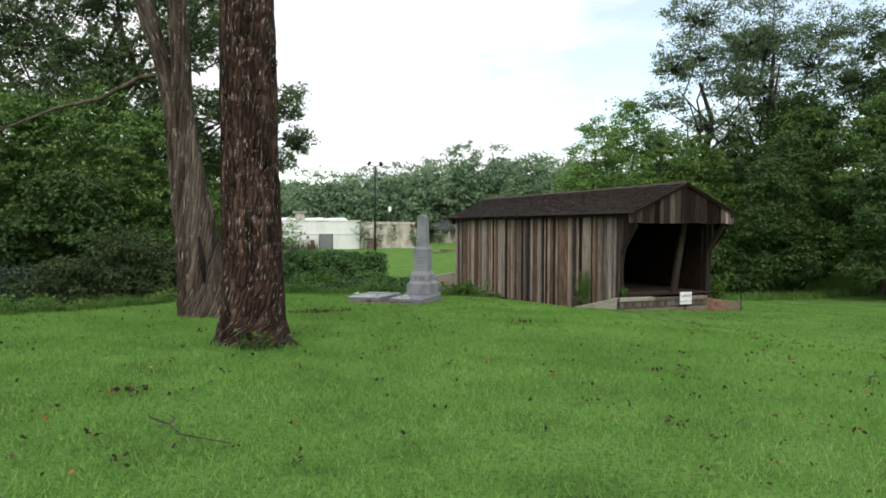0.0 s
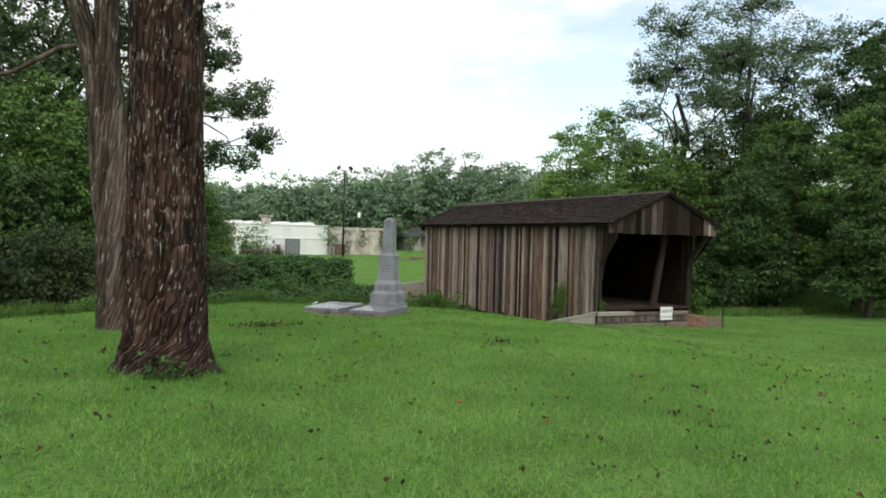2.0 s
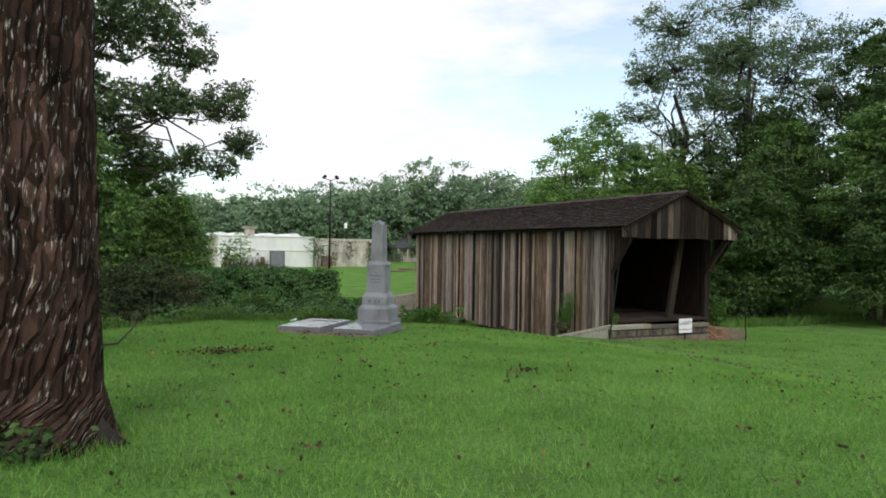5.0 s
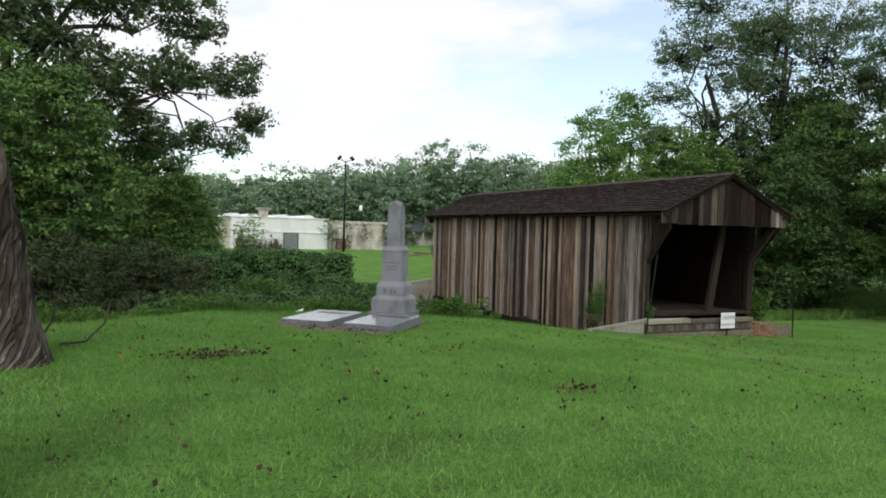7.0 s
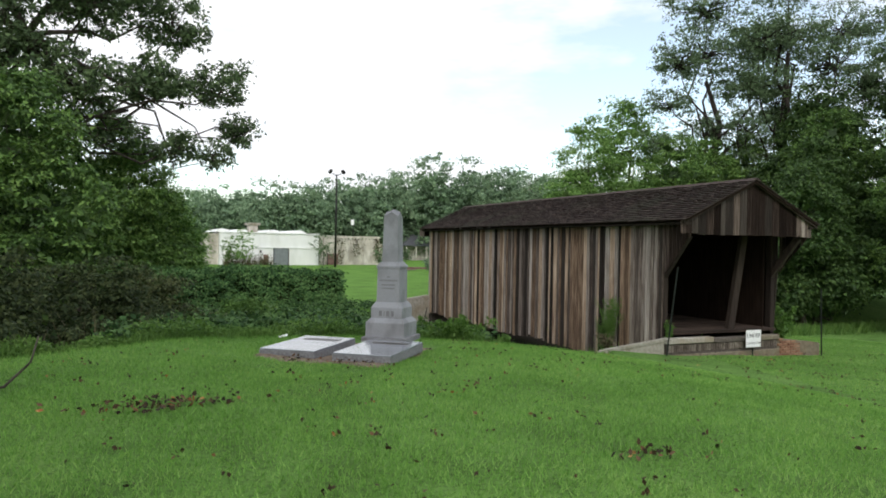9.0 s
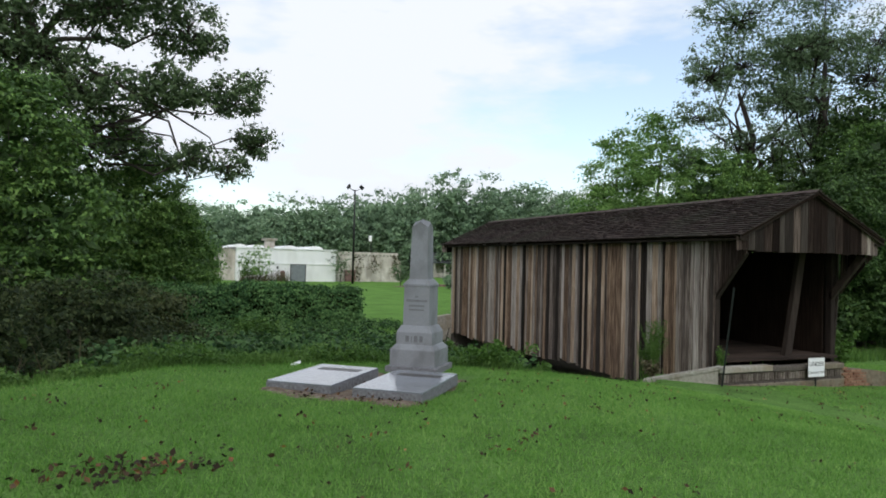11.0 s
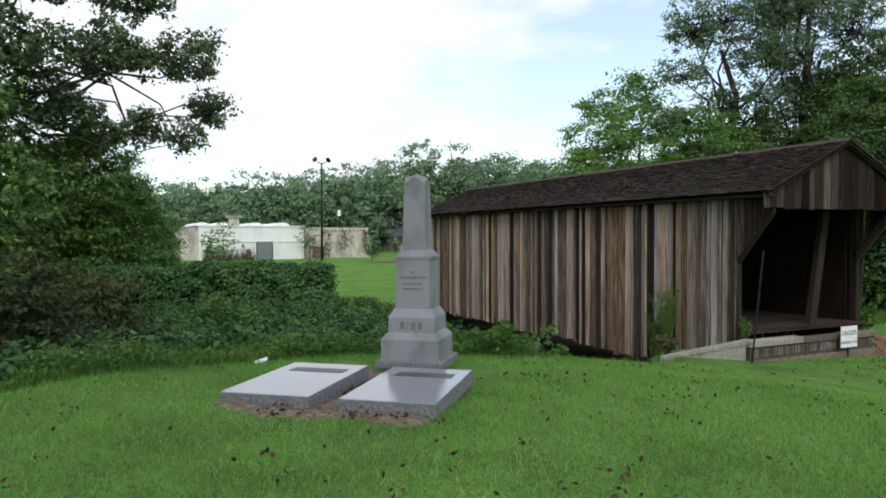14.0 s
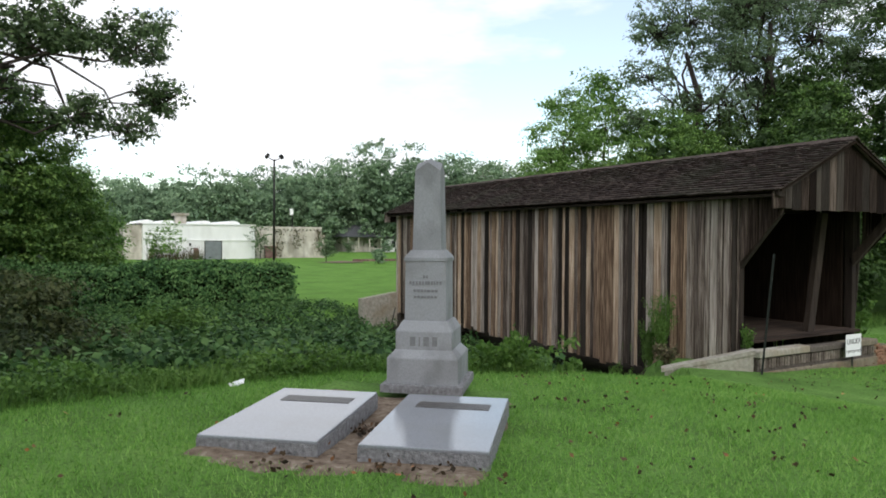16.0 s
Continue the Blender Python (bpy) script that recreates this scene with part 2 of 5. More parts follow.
M_POLISHED = material("wet_polished_granite", [(0.3, (0.200, 0.212, 0.236)), (0.7, (0.285, 0.300, 0.335))], scale=70, rough=0.05, bump=0.03, stain=(0.22, 0.226, 0.24), stain_scale=1.6, stain_amount=0.6, spec=1.0)
M_ROCKFACE = material("rough_granite_edge", [(0.3, (0.12, 0.12, 0.125)), (0.7, (0.30, 0.30, 0.315))], scale=25, rough=0.85, bump=0.9)
M_CUT = material("cut_lettering", [(0.3, (0.15, 0.152, 0.16)), (0.7, (0.21, 0.213, 0.22))], scale=40, rough=0.85, bump=0.1)
M_PLAQUE = material("dark_inscribed_panel", [(0.3, (0.05, 0.045, 0.045)), (0.7, (0.10, 0.095, 0.09))], scale=22, rough=0.4, bump=0.2)
M_DIRT = material("bare_soil", [(0.3, (0.101, 0.072, 0.053)), (0.55, (0.203, 0.160, 0.124)), (0.75, (0.338, 0.290, 0.232))], scale=12, rough=1, bump=0.8, spec=0.05)
# Near-black ground colour standing in for the shade under the bridge.
M_BRIDGE_SHADE = material("bridge_shade_ground", [(0.3, (0.018, 0.014, 0.010)), (0.55, (0.036, 0.028, 0.019)), (0.75, (0.06, 0.05, 0.032))], scale=3, rough=1, bump=0.8, spec=0.1)
M_BRICK = material("old_brick", [(0.25, (0.075, 0.060, 0.050)), (0.5, (0.140, 0.115, 0.095)), (0.8, (0.230, 0.200, 0.170))], scale=14, rough=0.95, bump=0.5, per_object=0.4)
M_BRICK_RED = material("orange_brick", [(0.25, (0.15, 0.07, 0.045)), (0.5, (0.25, 0.13, 0.08)), (0.8, (0.34, 0.22, 0.15))], scale=10, rough=0.95, bump=0.5, per_object=0.4)
M_MORTAR = material("mortar", [(0.3, (0.06, 0.05, 0.042)), (0.7, (0.15, 0.13, 0.11))], scale=16, rough=1, bump=0.5)
M_CONCRETE = material("weathered_concrete", [(0.25, (0.22, 0.20, 0.165)), (0.55, (0.36, 0.34, 0.29)), (0.8, (0.46, 0.44, 0.39))], scale=9, rough=0.95, bump=0.4, stain=(0.2, 0.15, 0.085), stain_scale=1.4, stain_amount=0.6)
M_CONCRETE_TAN = material("stained_tan_concrete", [(0.25, (0.10, 0.085, 0.060)), (0.55, (0.19, 0.165, 0.12)), (0.8, (0.27, 0.24, 0.18))], scale=9, rough=0.95, bump=0.4, stain=(0.16, 0.10, 0.05), stain_scale=1.4, stain_amount=0.6)
M_WHITE = material("white_paint", [(0.3, (0.850, 0.855, 0.850)), (0.6, (0.900, 0.900, 0.895))], scale=1.2, rough=0.8, bump=0.2, stain=(0.42, 0.40, 0.36), stain_scale=0.8, stain_amount=0.18, stretch=(1, 1, 0.35))
M_WHITE_OLD = material("stained_whitewash", [(0.25, (0.280, 0.246, 0.202)), (0.5, (0.582, 0.538, 0.470)), (0.75, (0.784, 0.750, 0.694))], scale=0.8, rough=0.95, bump=0.3, stretch=(1, 1, 0.45), stain=(0.22, 0.19, 0.15), stain_scale=0.9, stain_amount=0.6)
M_GREY = material("grey_door_paint", [(0.3, (0.17, 0.19, 0.2)), (0.7, (0.24, 0.26, 0.275))], scale=2, rough=0.7, bump=0.1)
M_RUST = material("rusty_red_paint", [(0.3, (0.13, 0.07, 0.06)), (0.7, (0.28, 0.18, 0.16))], scale=2, rough=0.8, bump=0.2)
M_METAL = material("dark_green_steel", [(0.3, (0.012, 0.016, 0.013)), (0.7, (0.035, 0.042, 0.036))], scale=18, rough=0.6, bump=0.2, metal=0.3)
M_POLE = material("dark_bronze_pole", [(0.3, (0.014, 0.013, 0.013)), (0.7, (0.03, 0.028, 0.027))], scale=5, rough=0.5, bump=0.05, metal=0.4)
M_SIGN = material("white_sign_face", [(0.3, (0.74, 0.75, 0.76)), (0.7, (0.82, 0.82, 0.82))], scale=3, rough=0.5, bump=0.05)
M_BLACK = material("black_letter_paint", [(0.3, (0.012, 0.012, 0.014)), (0.7, (0.03, 0.03, 0.03))], scale=6, rough=0.6, bump=0)
M_ROOF = material("grey_roof_shingle", [(0.3, (0.06, 0.063, 0.07)), (0.7, (0.11, 0.115, 0.125))], scale=4, rough=0.9, bump=0.3)
M_GLASS = material("dark_window_glass", [(0.3, (0.02, 0.022, 0.025)), (0.7, (0.035, 0.038, 0.04))], scale=1, rough=0.08, bump=0, spec=0.6)


def cracked(m, scale, stretch, colour, flecks, mask, depth):
    """Bark plates: uneven cells with deep seams, and pale flaking scales drawn out upright."""
    n, l = m.node_tree.nodes, m.node_tree.links
    b = n["Principled BSDF"]
    tc, mp, vo = n.new("ShaderNodeTexCoord"), n.new("ShaderNodeMapping"), n.new("ShaderNodeTexVoronoi")
    mp.inputs["Scale"].default_value = stretch
    wob = n.new("ShaderNodeTexNoise")
    wob.inputs["Scale"].default_value = 5.0
    wadd = n.new("ShaderNodeVectorMath")
    wadd.operation = "MULTIPLY_ADD"
    wadd.inputs[1].default_value = (0.06, 0.06, 0.0)
    l.new(tc.outputs["UV"], wob.inputs["Vector"])
    l.new(wob.outputs["Color"], wadd.inputs[0])
    l.new(tc.outputs["UV"], wadd.inputs[2])
    l.new(wadd.outputs[0], mp.inputs["Vector"])
    vo.voronoi_dimensions = "2D"
    vo.feature = "DISTANCE_TO_EDGE"
    vo.inputs["Scale"].default_value = scale
    l.new(mp.outputs["Vector"], vo.inputs["Vector"])
    fmap, fleck = n.new("ShaderNodeMapping"), n.new("ShaderNodeTexNoise")
    fmap.inputs["Scale"].default_value = flecks
    fleck.inputs["Scale"].default_value, fleck.inputs["Detail"].default_value, fleck.inputs["Roughness"].default_value = 1.0, 4.0, 0.65
    l.new(wadd.outputs[0], fmap.inputs["Vector"])
    l.new(fmap.outputs["Vector"], fleck.inputs["Vector"])
    fr = n.new("ShaderNodeValToRGB")
    fr.color_ramp.elements[0].position, fr.color_ramp.elements[1].position = 0.585, 0.625
    l.new(fleck.outputs["Fac"], fr.inputs["Fac"])
    msk = n.new("ShaderNodeTexNoise")
    msk.inputs["Scale"].default_value, msk.inputs["Detail"].default_value = 4.0, 3.0
    l.new(tc.outputs["Object"], msk.inputs["Vector"])
    mr = n.new("ShaderNodeValToRGB")
    mr.color_ramp.elements[0].position, mr.color_ramp.elements[1].position = mask, mask + 0.06
    l.new(msk.outputs["Fac"], mr.inputs["Fac"])
    mul = n.new("ShaderNodeMath")
    mul.operation = "MULTIPLY"
    l.new(fr.outputs["Color"], mul.inputs[0])
    l.new(mr.outputs["Color"], mul.inputs[1])
    cell = n.new("ShaderNodeTexVoronoi")
    cell.voronoi_dimensions = "2D"
    cell.inputs["Scale"].default_value = scale
    l.new(mp.outputs["Vector"], cell.inputs["Vector"])
    tone = n.new("ShaderNodeMix")
    tone.data_type, tone.blend_type = "RGBA", "OVERLAY"
    tone.inputs[0].default_value = 0.45
    grey = n.new("ShaderNodeSeparateColor")
    l.new(cell.outputs["Color"], grey.inputs[0])
    mx = n.new("ShaderNodeMix")
    mx.data_type = "RGBA"
    old_col = b.inputs["Base Color"].links[0].from_socket
    l.new(mul.outputs[0], mx.inputs[0])
    l.new(old_col, tone.inputs[6])
    l.new(grey.outputs[0], tone.inputs[7])
    l.new(tone.outputs[2], mx.inputs[6])
    mx.inputs[7].default_value = (*colour, 1)
    l.new(mx.outputs[2], b.inputs["Base Color"])
    bp = n.new("ShaderNodeBump")
    bp.inputs["Strength"].default_value, bp.inputs["Distance"].default_value = 1.0, depth
    cl = n.new("ShaderNodeValToRGB")
    cl.color_ramp.elements[1].position = 0.25
    l.new(vo.outputs["Distance"], cl.inputs["Fac"])
    l.new(cl.outputs["Color"], bp.inputs["Height"])
    l.new(b.inputs["Normal"].links[0].from_socket, bp.inputs["Normal"])
    l.new(bp.outputs["Normal"], b.inputs["Normal"])


cracked(M_BARK_PINE, 16, (1, 0.2, 1), (0.42, 0.39, 0.345), (58, 7.0, 1), 0.42, 0.05)
cracked(M_BARK_OLD, 14, (1, 0.09, 1), (0.33, 0.30, 0.275), (26, 2.2, 1), 0.47, 0.035)


# ---- building helpers ----
def mesh_of(name, verts, faces, mat, smooth=False):
    me = bpy.data.meshes.new(name)
    me.from_pydata([tuple(v) for v in verts], [], faces)
    if smooth:
        me.shade_smooth()
    me.materials.append(mat)
    me.update()
    return me


def soup(name, points, sides, mat):
    """A mesh of separate polygons, points of shape (n, sides, 3)."""
    me = bpy.data.meshes.new(name)
    p = np.ascontiguousarray(points, dtype=np.float32).reshape(-1, 3)
    n = len(p) // sides
    me.vertices.add(len(p))
    me.vertices.foreach_set("co", p.ravel())
    me.loops.add(len(p))
    me.loops.foreach_set("vertex_index", np.arange(len(p), dtype=np.int32))
    me.polygons.add(n)
    me.polygons.foreach_set("loop_start", np.arange(n, dtype=np.int32) * sides)
    me.polygons.foreach_set("loop_total", np.full(n, sides, dtype=np.int32))
    me.materials.append(mat)
    me.update(calc_edges=True)
    me.validate()
    return me


def thing(name, at, label, category, group="", kind="", turn=0.0):
    ob = new(name)
    ob.empty_display_size = 0.2
    ob.matrix_basis = pose(*at, 0, 0, turn)
    return tagged(ob, label, category, group, kind)


def piece(name, me, parent, label="", at=None):
    """A part from a finished mesh, in its thing's own coordinates."""
    ob = new(name, me)
    ob.parent = parent
    if at is not None:
        ob.matrix_basis = at
    return tagged(ob, label)


def box_data(x0, x1, y0, y1, z0, z1, chamfer=0.0):
    if chamfer <= 0:
        v = [(x, y, z) for z in (z0, z1) for y in (y0, y1) for x in (x0, x1)]
        return v, [(0, 2, 3, 1), (4, 5, 7, 6), (0, 1, 5, 4), (2, 6, 7, 3), (0, 4, 6, 2), (1, 3, 7, 5)]
    c = min(chamfer, (x1 - x0) / 3, (y1 - y0) / 3, (z1 - z0) / 3)
    bm = bmesh.new()
    bmesh.ops.create_cube(bm, size=1.0)
    for q in bm.verts:
        q.co = Vector(((x0 + x1) / 2 + q.co.x * (x1 - x0), (y0 + y1) / 2 + q.co.y * (y1 - y0), (z0 + z1) / 2 + q.co.z * (z1 - z0)))
    bmesh.ops.bevel(bm, geom=bm.edges[:], offset=c, segments=1, affect="EDGES")
    bm.verts.index_update()
    v = [q.co.copy() for q in bm.verts]
    f = [tuple(q.index for q in fc.verts) for fc in bm.faces]
    bm.free()
    return v, f


def box(name, parent, mat, x0, x1, y0, y1, z0, z1, label="", chamfer=0.0, origin=(0, 0, 0)):
    v, f = box_data(x0 - origin[0], x1 - origin[0], y0 - origin[1], y1 - origin[1], z0 - origin[2], z1 - origin[2], chamfer)
    return piece(name, mesh_of(name, v, f, mat), parent, label)


def join(chunks):
    verts, faces = [], []
    for v, f in chunks:
        k = len(verts)
        verts += list(v)
        faces += [tuple(i + k for i in q) for q in f]
    return verts, faces


def tube_data(path, radii, sides=10, wobble=0.0, rng=None, cap=True):
    """A tapered tube along a list of points; wobble makes the cross-section uneven."""
    verts, faces = [], []
    for i, (p, r) in enumerate(zip(path, radii)):
        p = Vector(p)
        d = (Vector(path[min(i + 1, len(path) - 1)]) - Vector(path[max(i - 1, 0)])).normalized()
        u = d.cross(Vector((0, 1, 0)) if abs(d.y) < 0.9 else Vector((1, 0, 0))).normalized()
        w = d.cross(u)
        for k in range(sides):
            a = 2 * math.pi * k / sides
            q = r * (1 + (wobble * noise.noise(Vector((math.cos(a) * 1.7, math.sin(a) * 1.7, p.z * 0.7 + p.x))) if wobble else 0))
            verts.append(p + u * (q * math.cos(a)) + w * (q * math.sin(a)))
    for i in range(len(path) - 1):
        for k in range(sides):
            a, b = i * sides + k, i * sides + (k + 1) % sides
            faces.append((a, b, b + sides, a + sides))
    if cap:
        faces.append(tuple(range(sides))[::-1])
        faces.append(tuple(range((len(path) - 1) * sides, len(path) * sides)))
    return verts, faces


def leaf_quads(rng, centres, size, flat=0.0, drop=0.0):
    """Rhombic leaves at the centres, turned at random; flat presses them towards lying."""
    n = len(centres)
    d = rng.normal(size=(n, 3))
    d[:, 2] = d[:, 2] * (1 - flat) - drop
    d /= np.linalg.norm(d, axis=1)[:, None] + 1e-9
    e = rng.normal(size=(n, 3))
    e[:, 2] *= 1 - flat
    e -= d * (e * d).sum(1)[:, None]
    e /= np.linalg.norm(e, axis=1)[:, None] + 1e-9
    s = size * rng.uniform(0.6, 1.3, n)[:, None]
    mid = centres + d * s * 0.45
    return np.stack([centres, mid + e * s * 0.33, centres + d * s, mid - e * s * 0.33], axis=1)


def spray_centres(rng, blobs, k, shell=0.55, lift=0.25):
    """Places of leafy sprays near the surface of several ellipsoids (x, y, z, rx, ry, rz), more on their upper sides."""
    bl = np.array(blobs, float)
    area = (bl[:, 3] * bl[:, 4] * bl[:, 5]) ** 0.67
    bl = bl[rng.choice(len(bl), k, p=area / area.sum())]
    d = rng.normal(size=(k, 3))
    d /= np.linalg.norm(d, axis=1)[:, None]
    d[:, 2] += lift
    return bl[:, :3] + d * rng.uniform(shell, 1.0, k)[:, None] ** 0.6 * bl[:, 3:], d


def spray_leaves(rng, centres, radius, per, leaf, flat=0.55, out=None, rise=0.6, droop=0.35, sides=4):
    """Sprays of leaves: each an uneven flattened dome of overlapping blades that face up and outwards."""
    k = len(centres)
    n = k * per
    grown = radius * rng.uniform(0.5, 1.35, k)
    stretch = rng.uniform(0.65, 1.5, (k, 3)) * np.array([1, 1, flat])
    u = rng.normal(size=(n, 3))
    u[:, 2] = np.where(rng.random(n) < 0.75, np.abs(u[:, 2]), u[:, 2])
    u /= np.linalg.norm(u, axis=1)[:, None]
    p = np.repeat(centres, per, axis=0) + u * np.repeat(stretch * grown[:, None], per, axis=0) * np.abs(rng.normal(0.72, 0.32, n))[:, None]
    face = u + rng.normal(0, 0.6, (n, 3))
    face[:, 2] += rise
    if out is not None:
        face += np.repeat(out, per, axis=0)
    face /= np.linalg.norm(face, axis=1)[:, None] + 1e-9
    d = u * np.array([1, 1, 0.4]) + rng.normal(0, 0.5, (n, 3))
    d[:, 2] -= droop
    d -= face * (d * face).sum(1)[:, None]
    d /= np.linalg.norm(d, axis=1)[:, None] + 1e-9
    e = np.cross(face, d)
    size = leaf * rng.uniform(0.55, 1.35, n)[:, None]
    mid = p + d * size * 0.45
    if sides == 3:
        return np.stack([p - e * size * 0.3, p + e * size * 0.38, p + d * size], axis=1)
    return np.stack([p, mid + e * size * 0.34, p + d * size, mid - e * size * 0.34], axis=1)


def crown_infill(rng, blobs, k, size, within=0.62):
    """Coarse leaf shapes added inside a crown to close its gaps."""
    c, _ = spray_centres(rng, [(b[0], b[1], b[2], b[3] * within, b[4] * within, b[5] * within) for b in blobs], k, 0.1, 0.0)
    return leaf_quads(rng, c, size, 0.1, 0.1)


# ---- ground ----
EDGE_X = (-60, -10, -2.7, -1.2, 0.8, 1.8, 3.2, 5.6, 7.0, 9.3, 12.0, 14.5, 15.6, 16.2, 22.5, 25.0, 33.0, 60.0)
EDGE_Y = (4, 9.0, 13.8, 16.0, 17.8, 18.6, 20.2, 21.1, 21.5, 20.9, 21.0, 22.3, 23.9, 24.8, 25.4, 29.0, 31.0, 34.0)


def lawn_height(x, y):
    """The mown knoll, falling away towards the bridge."""
    x, y = np.clip(x, -12, 34), np.clip(y, -10, 31)
    q = np.maximum(0, y - 8)
    return -0.0403 * x - 0.654 / (1 + np.exp((12 - x) / 1.5)) - 0.0255 * q - 0.0003 * q * q - 0.10 * np.exp(-((x - 0.5) ** 2 + (y - 15) ** 2) / 14) - 0.075 * np.exp(-((x - 6.0) ** 2 + (y - 18.1) ** 2) / 5)


def smooth01(t):
    t = np.clip(t, 0, 1)
    return t * t * (3 - 2 * t)


def ground_height(x, y):
    x, y = np.asarray(x, float), np.asarray(y, float)
    past = y - np.interp(x, EDGE_X, EDGE_Y)
    z = lawn_height(x, y)
    gully = -2.7 - 0.8 * smooth01((x - 11) / 4)
    z = z + (gully - z) * smooth01(past / (11.0 - 8.5 * smooth01((x - 8) / 3.5)))
    far = -2.05 + 0.35 * smooth01((y - 45) / 60)
    z = z + (far - z) * smooth01((y - 36.5 - 3.4 * smooth01((x - 13.5) / 2) * smooth01((26 - x) / 2)) / 4.0)
    return z + 0.02 * np.sin(x * 0.9 + 1.3) * np.sin(y * 0.8) + 0.012 * np.sin(x * 2.3) * np.sin(y * 1.9 + 0.5)


def gz(x, y):
    return float(ground_height(x, y))


def ground_axis(lo, hi, step, far_lo, far_hi):
    core = list(np.arange(lo, hi + 1e-6, step))
    a, s = lo, step
    while a > far_lo:
        s *= 1.35
        a -= s
        core.insert(0, a)
    a, s = hi, step
    while a < far_hi:
        s *= 1.35
        a += s
        core.append(a)
    return np.array(core)


gx, gy = ground_axis(-16, 38, 0.45, -900, 900), ground_axis(-6, 48, 0.45, -500, 1500)
GX, GY = np.meshgrid(gx, gy)
g_verts = np.stack([GX, GY, ground_height(GX, GY)], -1).reshape(-1, 3)
nx, ny = len(gx), len(gy)
g_faces = [(j * nx + i, j * nx + i + 1, (j + 1) * nx + i + 1, (j + 1) * nx + i) for j in range(ny - 1) for i in range(nx - 1)]
g_mesh = mesh_of("ground", g_verts, g_faces, M_GRASS, True)
g_mesh.materials.append(M_FIELD)
g_mesh.materials.append(M_BRIDGE_SHADE)
for poly in g_mesh.polygons:
    if poly.center.y > 37.0 or abs(poly.center.x - 12) > 26:
        poly.material_index = 1
    # Ground below the bridge is painted dark, as its shade.
    if 14.6 < poly.center.x < 24.0 and 25.2 < poly.center.y < 41.5:
        poly.material_index = 2
tagged(new("ground", g_mesh), "green mown lawn sloping to a gully and far field", "lawn", kind="structure")

# ---- monument ----
MON = (7.25, 20.0, -0.60)
MON_TURN = -40.0


def tiers(levels, dx=0.0, dy=0.0):
    """A square solid through (height, half width) levels."""
    v, f = [], []
    for z, h in levels:
        v += [(dx - h, dy - h, z), (dx + h, dy - h, z), (dx + h, dy + h, z), (dx - h, dy + h, z)]
    for i in range(len(levels) - 1):
        for k in range(4):
            a, b = i * 4 + k, i * 4 + (k + 1) % 4
            f.append((a, b, b + 4, a + 4))
    f.append((3, 2, 1, 0))
    t = (len(levels) - 1) * 4
    f.append((t, t + 1, t + 2, t + 3))
    return v, f


mon = thing("obelisk_monument", MON, "grey granite obelisk on a stepped base beside two grave slabs", "gravestone", turn=MON_TURN)
piece("plinth", mesh_of("plinth", *tiers([(0.0, 0.44), (0.08, 0.44), (0.09, 0.43)]), M_ROCKFACE), mon, "rough dark plinth")
piece("base_block", mesh_of("base_block", *tiers([(0.09, 0.38), (0.35, 0.38), (0.365, 0.375), (0.44, 0.31)]), M_GRANITE), mon)
piece("name_block", mesh_of("name_block", *tiers([(0.44, 0.305), (0.63, 0.305), (0.645, 0.30), (0.74, 0.245)]), M_GRANITE), mon)
die = piece("die", mesh_of("die", *tiers([(0.74, 0.226), (1.38, 0.220), (1.385, 0.234), (1.42, 0.234), (1.50, 0.172)]), M_GRANITE), mon)
v, f = tiers([(1.50, 0.157), (2.36, 0.138)])
f.pop()
v += [(0, -0.138, 2.45), (0.138, 0, 2.45), (0, 0.138, 2.45), (-0.138, 0, 2.45), (0, 0, 2.50)]
f += [(4, 5, 8), (5, 6, 9), (6, 7, 10), (7, 4, 11)] + [(4 + k, 8 + k, 12) for k in range(4)] + [(8 + k, 4 + (k + 1) % 4, 12) for k in range(4)]
shaft = piece("shaft", mesh_of("shaft", v, f, M_GRANITE), mon, "tapered shaft with a gabled point")


def bars(parent, rows, y, mat):
    """Unreadable lettering as short recessed-looking bars: rows of (z, height, widths)."""
    for z, h, widths in rows:
        gap = h * 0.35
        x = -(sum(widths) + gap * (len(widths) - 1)) / 2
        for w in widths:
            box("letter_bar", parent, mat, x, x + w, y - 0.003, y + 0.01, z, z + h)
            x += w + gap


name_block = bpy.data.objects["name_block"]
bars(name_block, [(0.48, 0.10, (0.06, 0.016, 0.06, 0.055))], -0.305, M_CUT)
bars(die, [(1.20, 0.03, (0.02, 0.02)), (1.13, 0.036, (0.022, 0.022, 0.022, 0.022, 0.022, 0.05, 0.022, 0.012, 0.022, 0.022)), (1.05, 0.028, (0.03, 0.03, 0.03, 0.02, 0.035, 0.03, 0.03)), (0.985, 0.026, (0.03, 0.03, 0.03, 0.02, 0.03, 0.03, 0.03))], -0.226, M_CUT)

for slab_x, slab_label in ((0.50, "polished grey granite grave slab, wet, with an inscribed panel"), (-0.75, "polished grey granite grave slab beside the obelisk, damp and shiny")):
    c = Vector((MON[0], MON[1], 0)) + Matrix.Rotation(radians(MON_TURN), 3, "Z") @ Vector((slab_x, -1.93, 0))
    slab = thing("grave_slab", (c.x, c.y, -0.60), slab_label, "grave slab", "slabs of the grave", turn=MON_TURN)
    box("edge", slab, M_ROCKFACE, -0.475, 0.475, -0.81, 0.81, 0.0, 0.135, "rough-hewn granite edge")
    box("top", slab, M_POLISHED, -0.472, 0.472, -0.807, 0.807, 0.133, 0.16, "polished granite top", 0.006)
    box("inscribed_panel", slab, M_PLAQUE, -0.30, 0.34, 0.32, 0.52, 0.157, 0.164, "dark wet inscribed panel")

# ---- covered bridge ----
BX0, BX1, BY0, BY1 = 17.0, 21.75, 23.4, 40.8
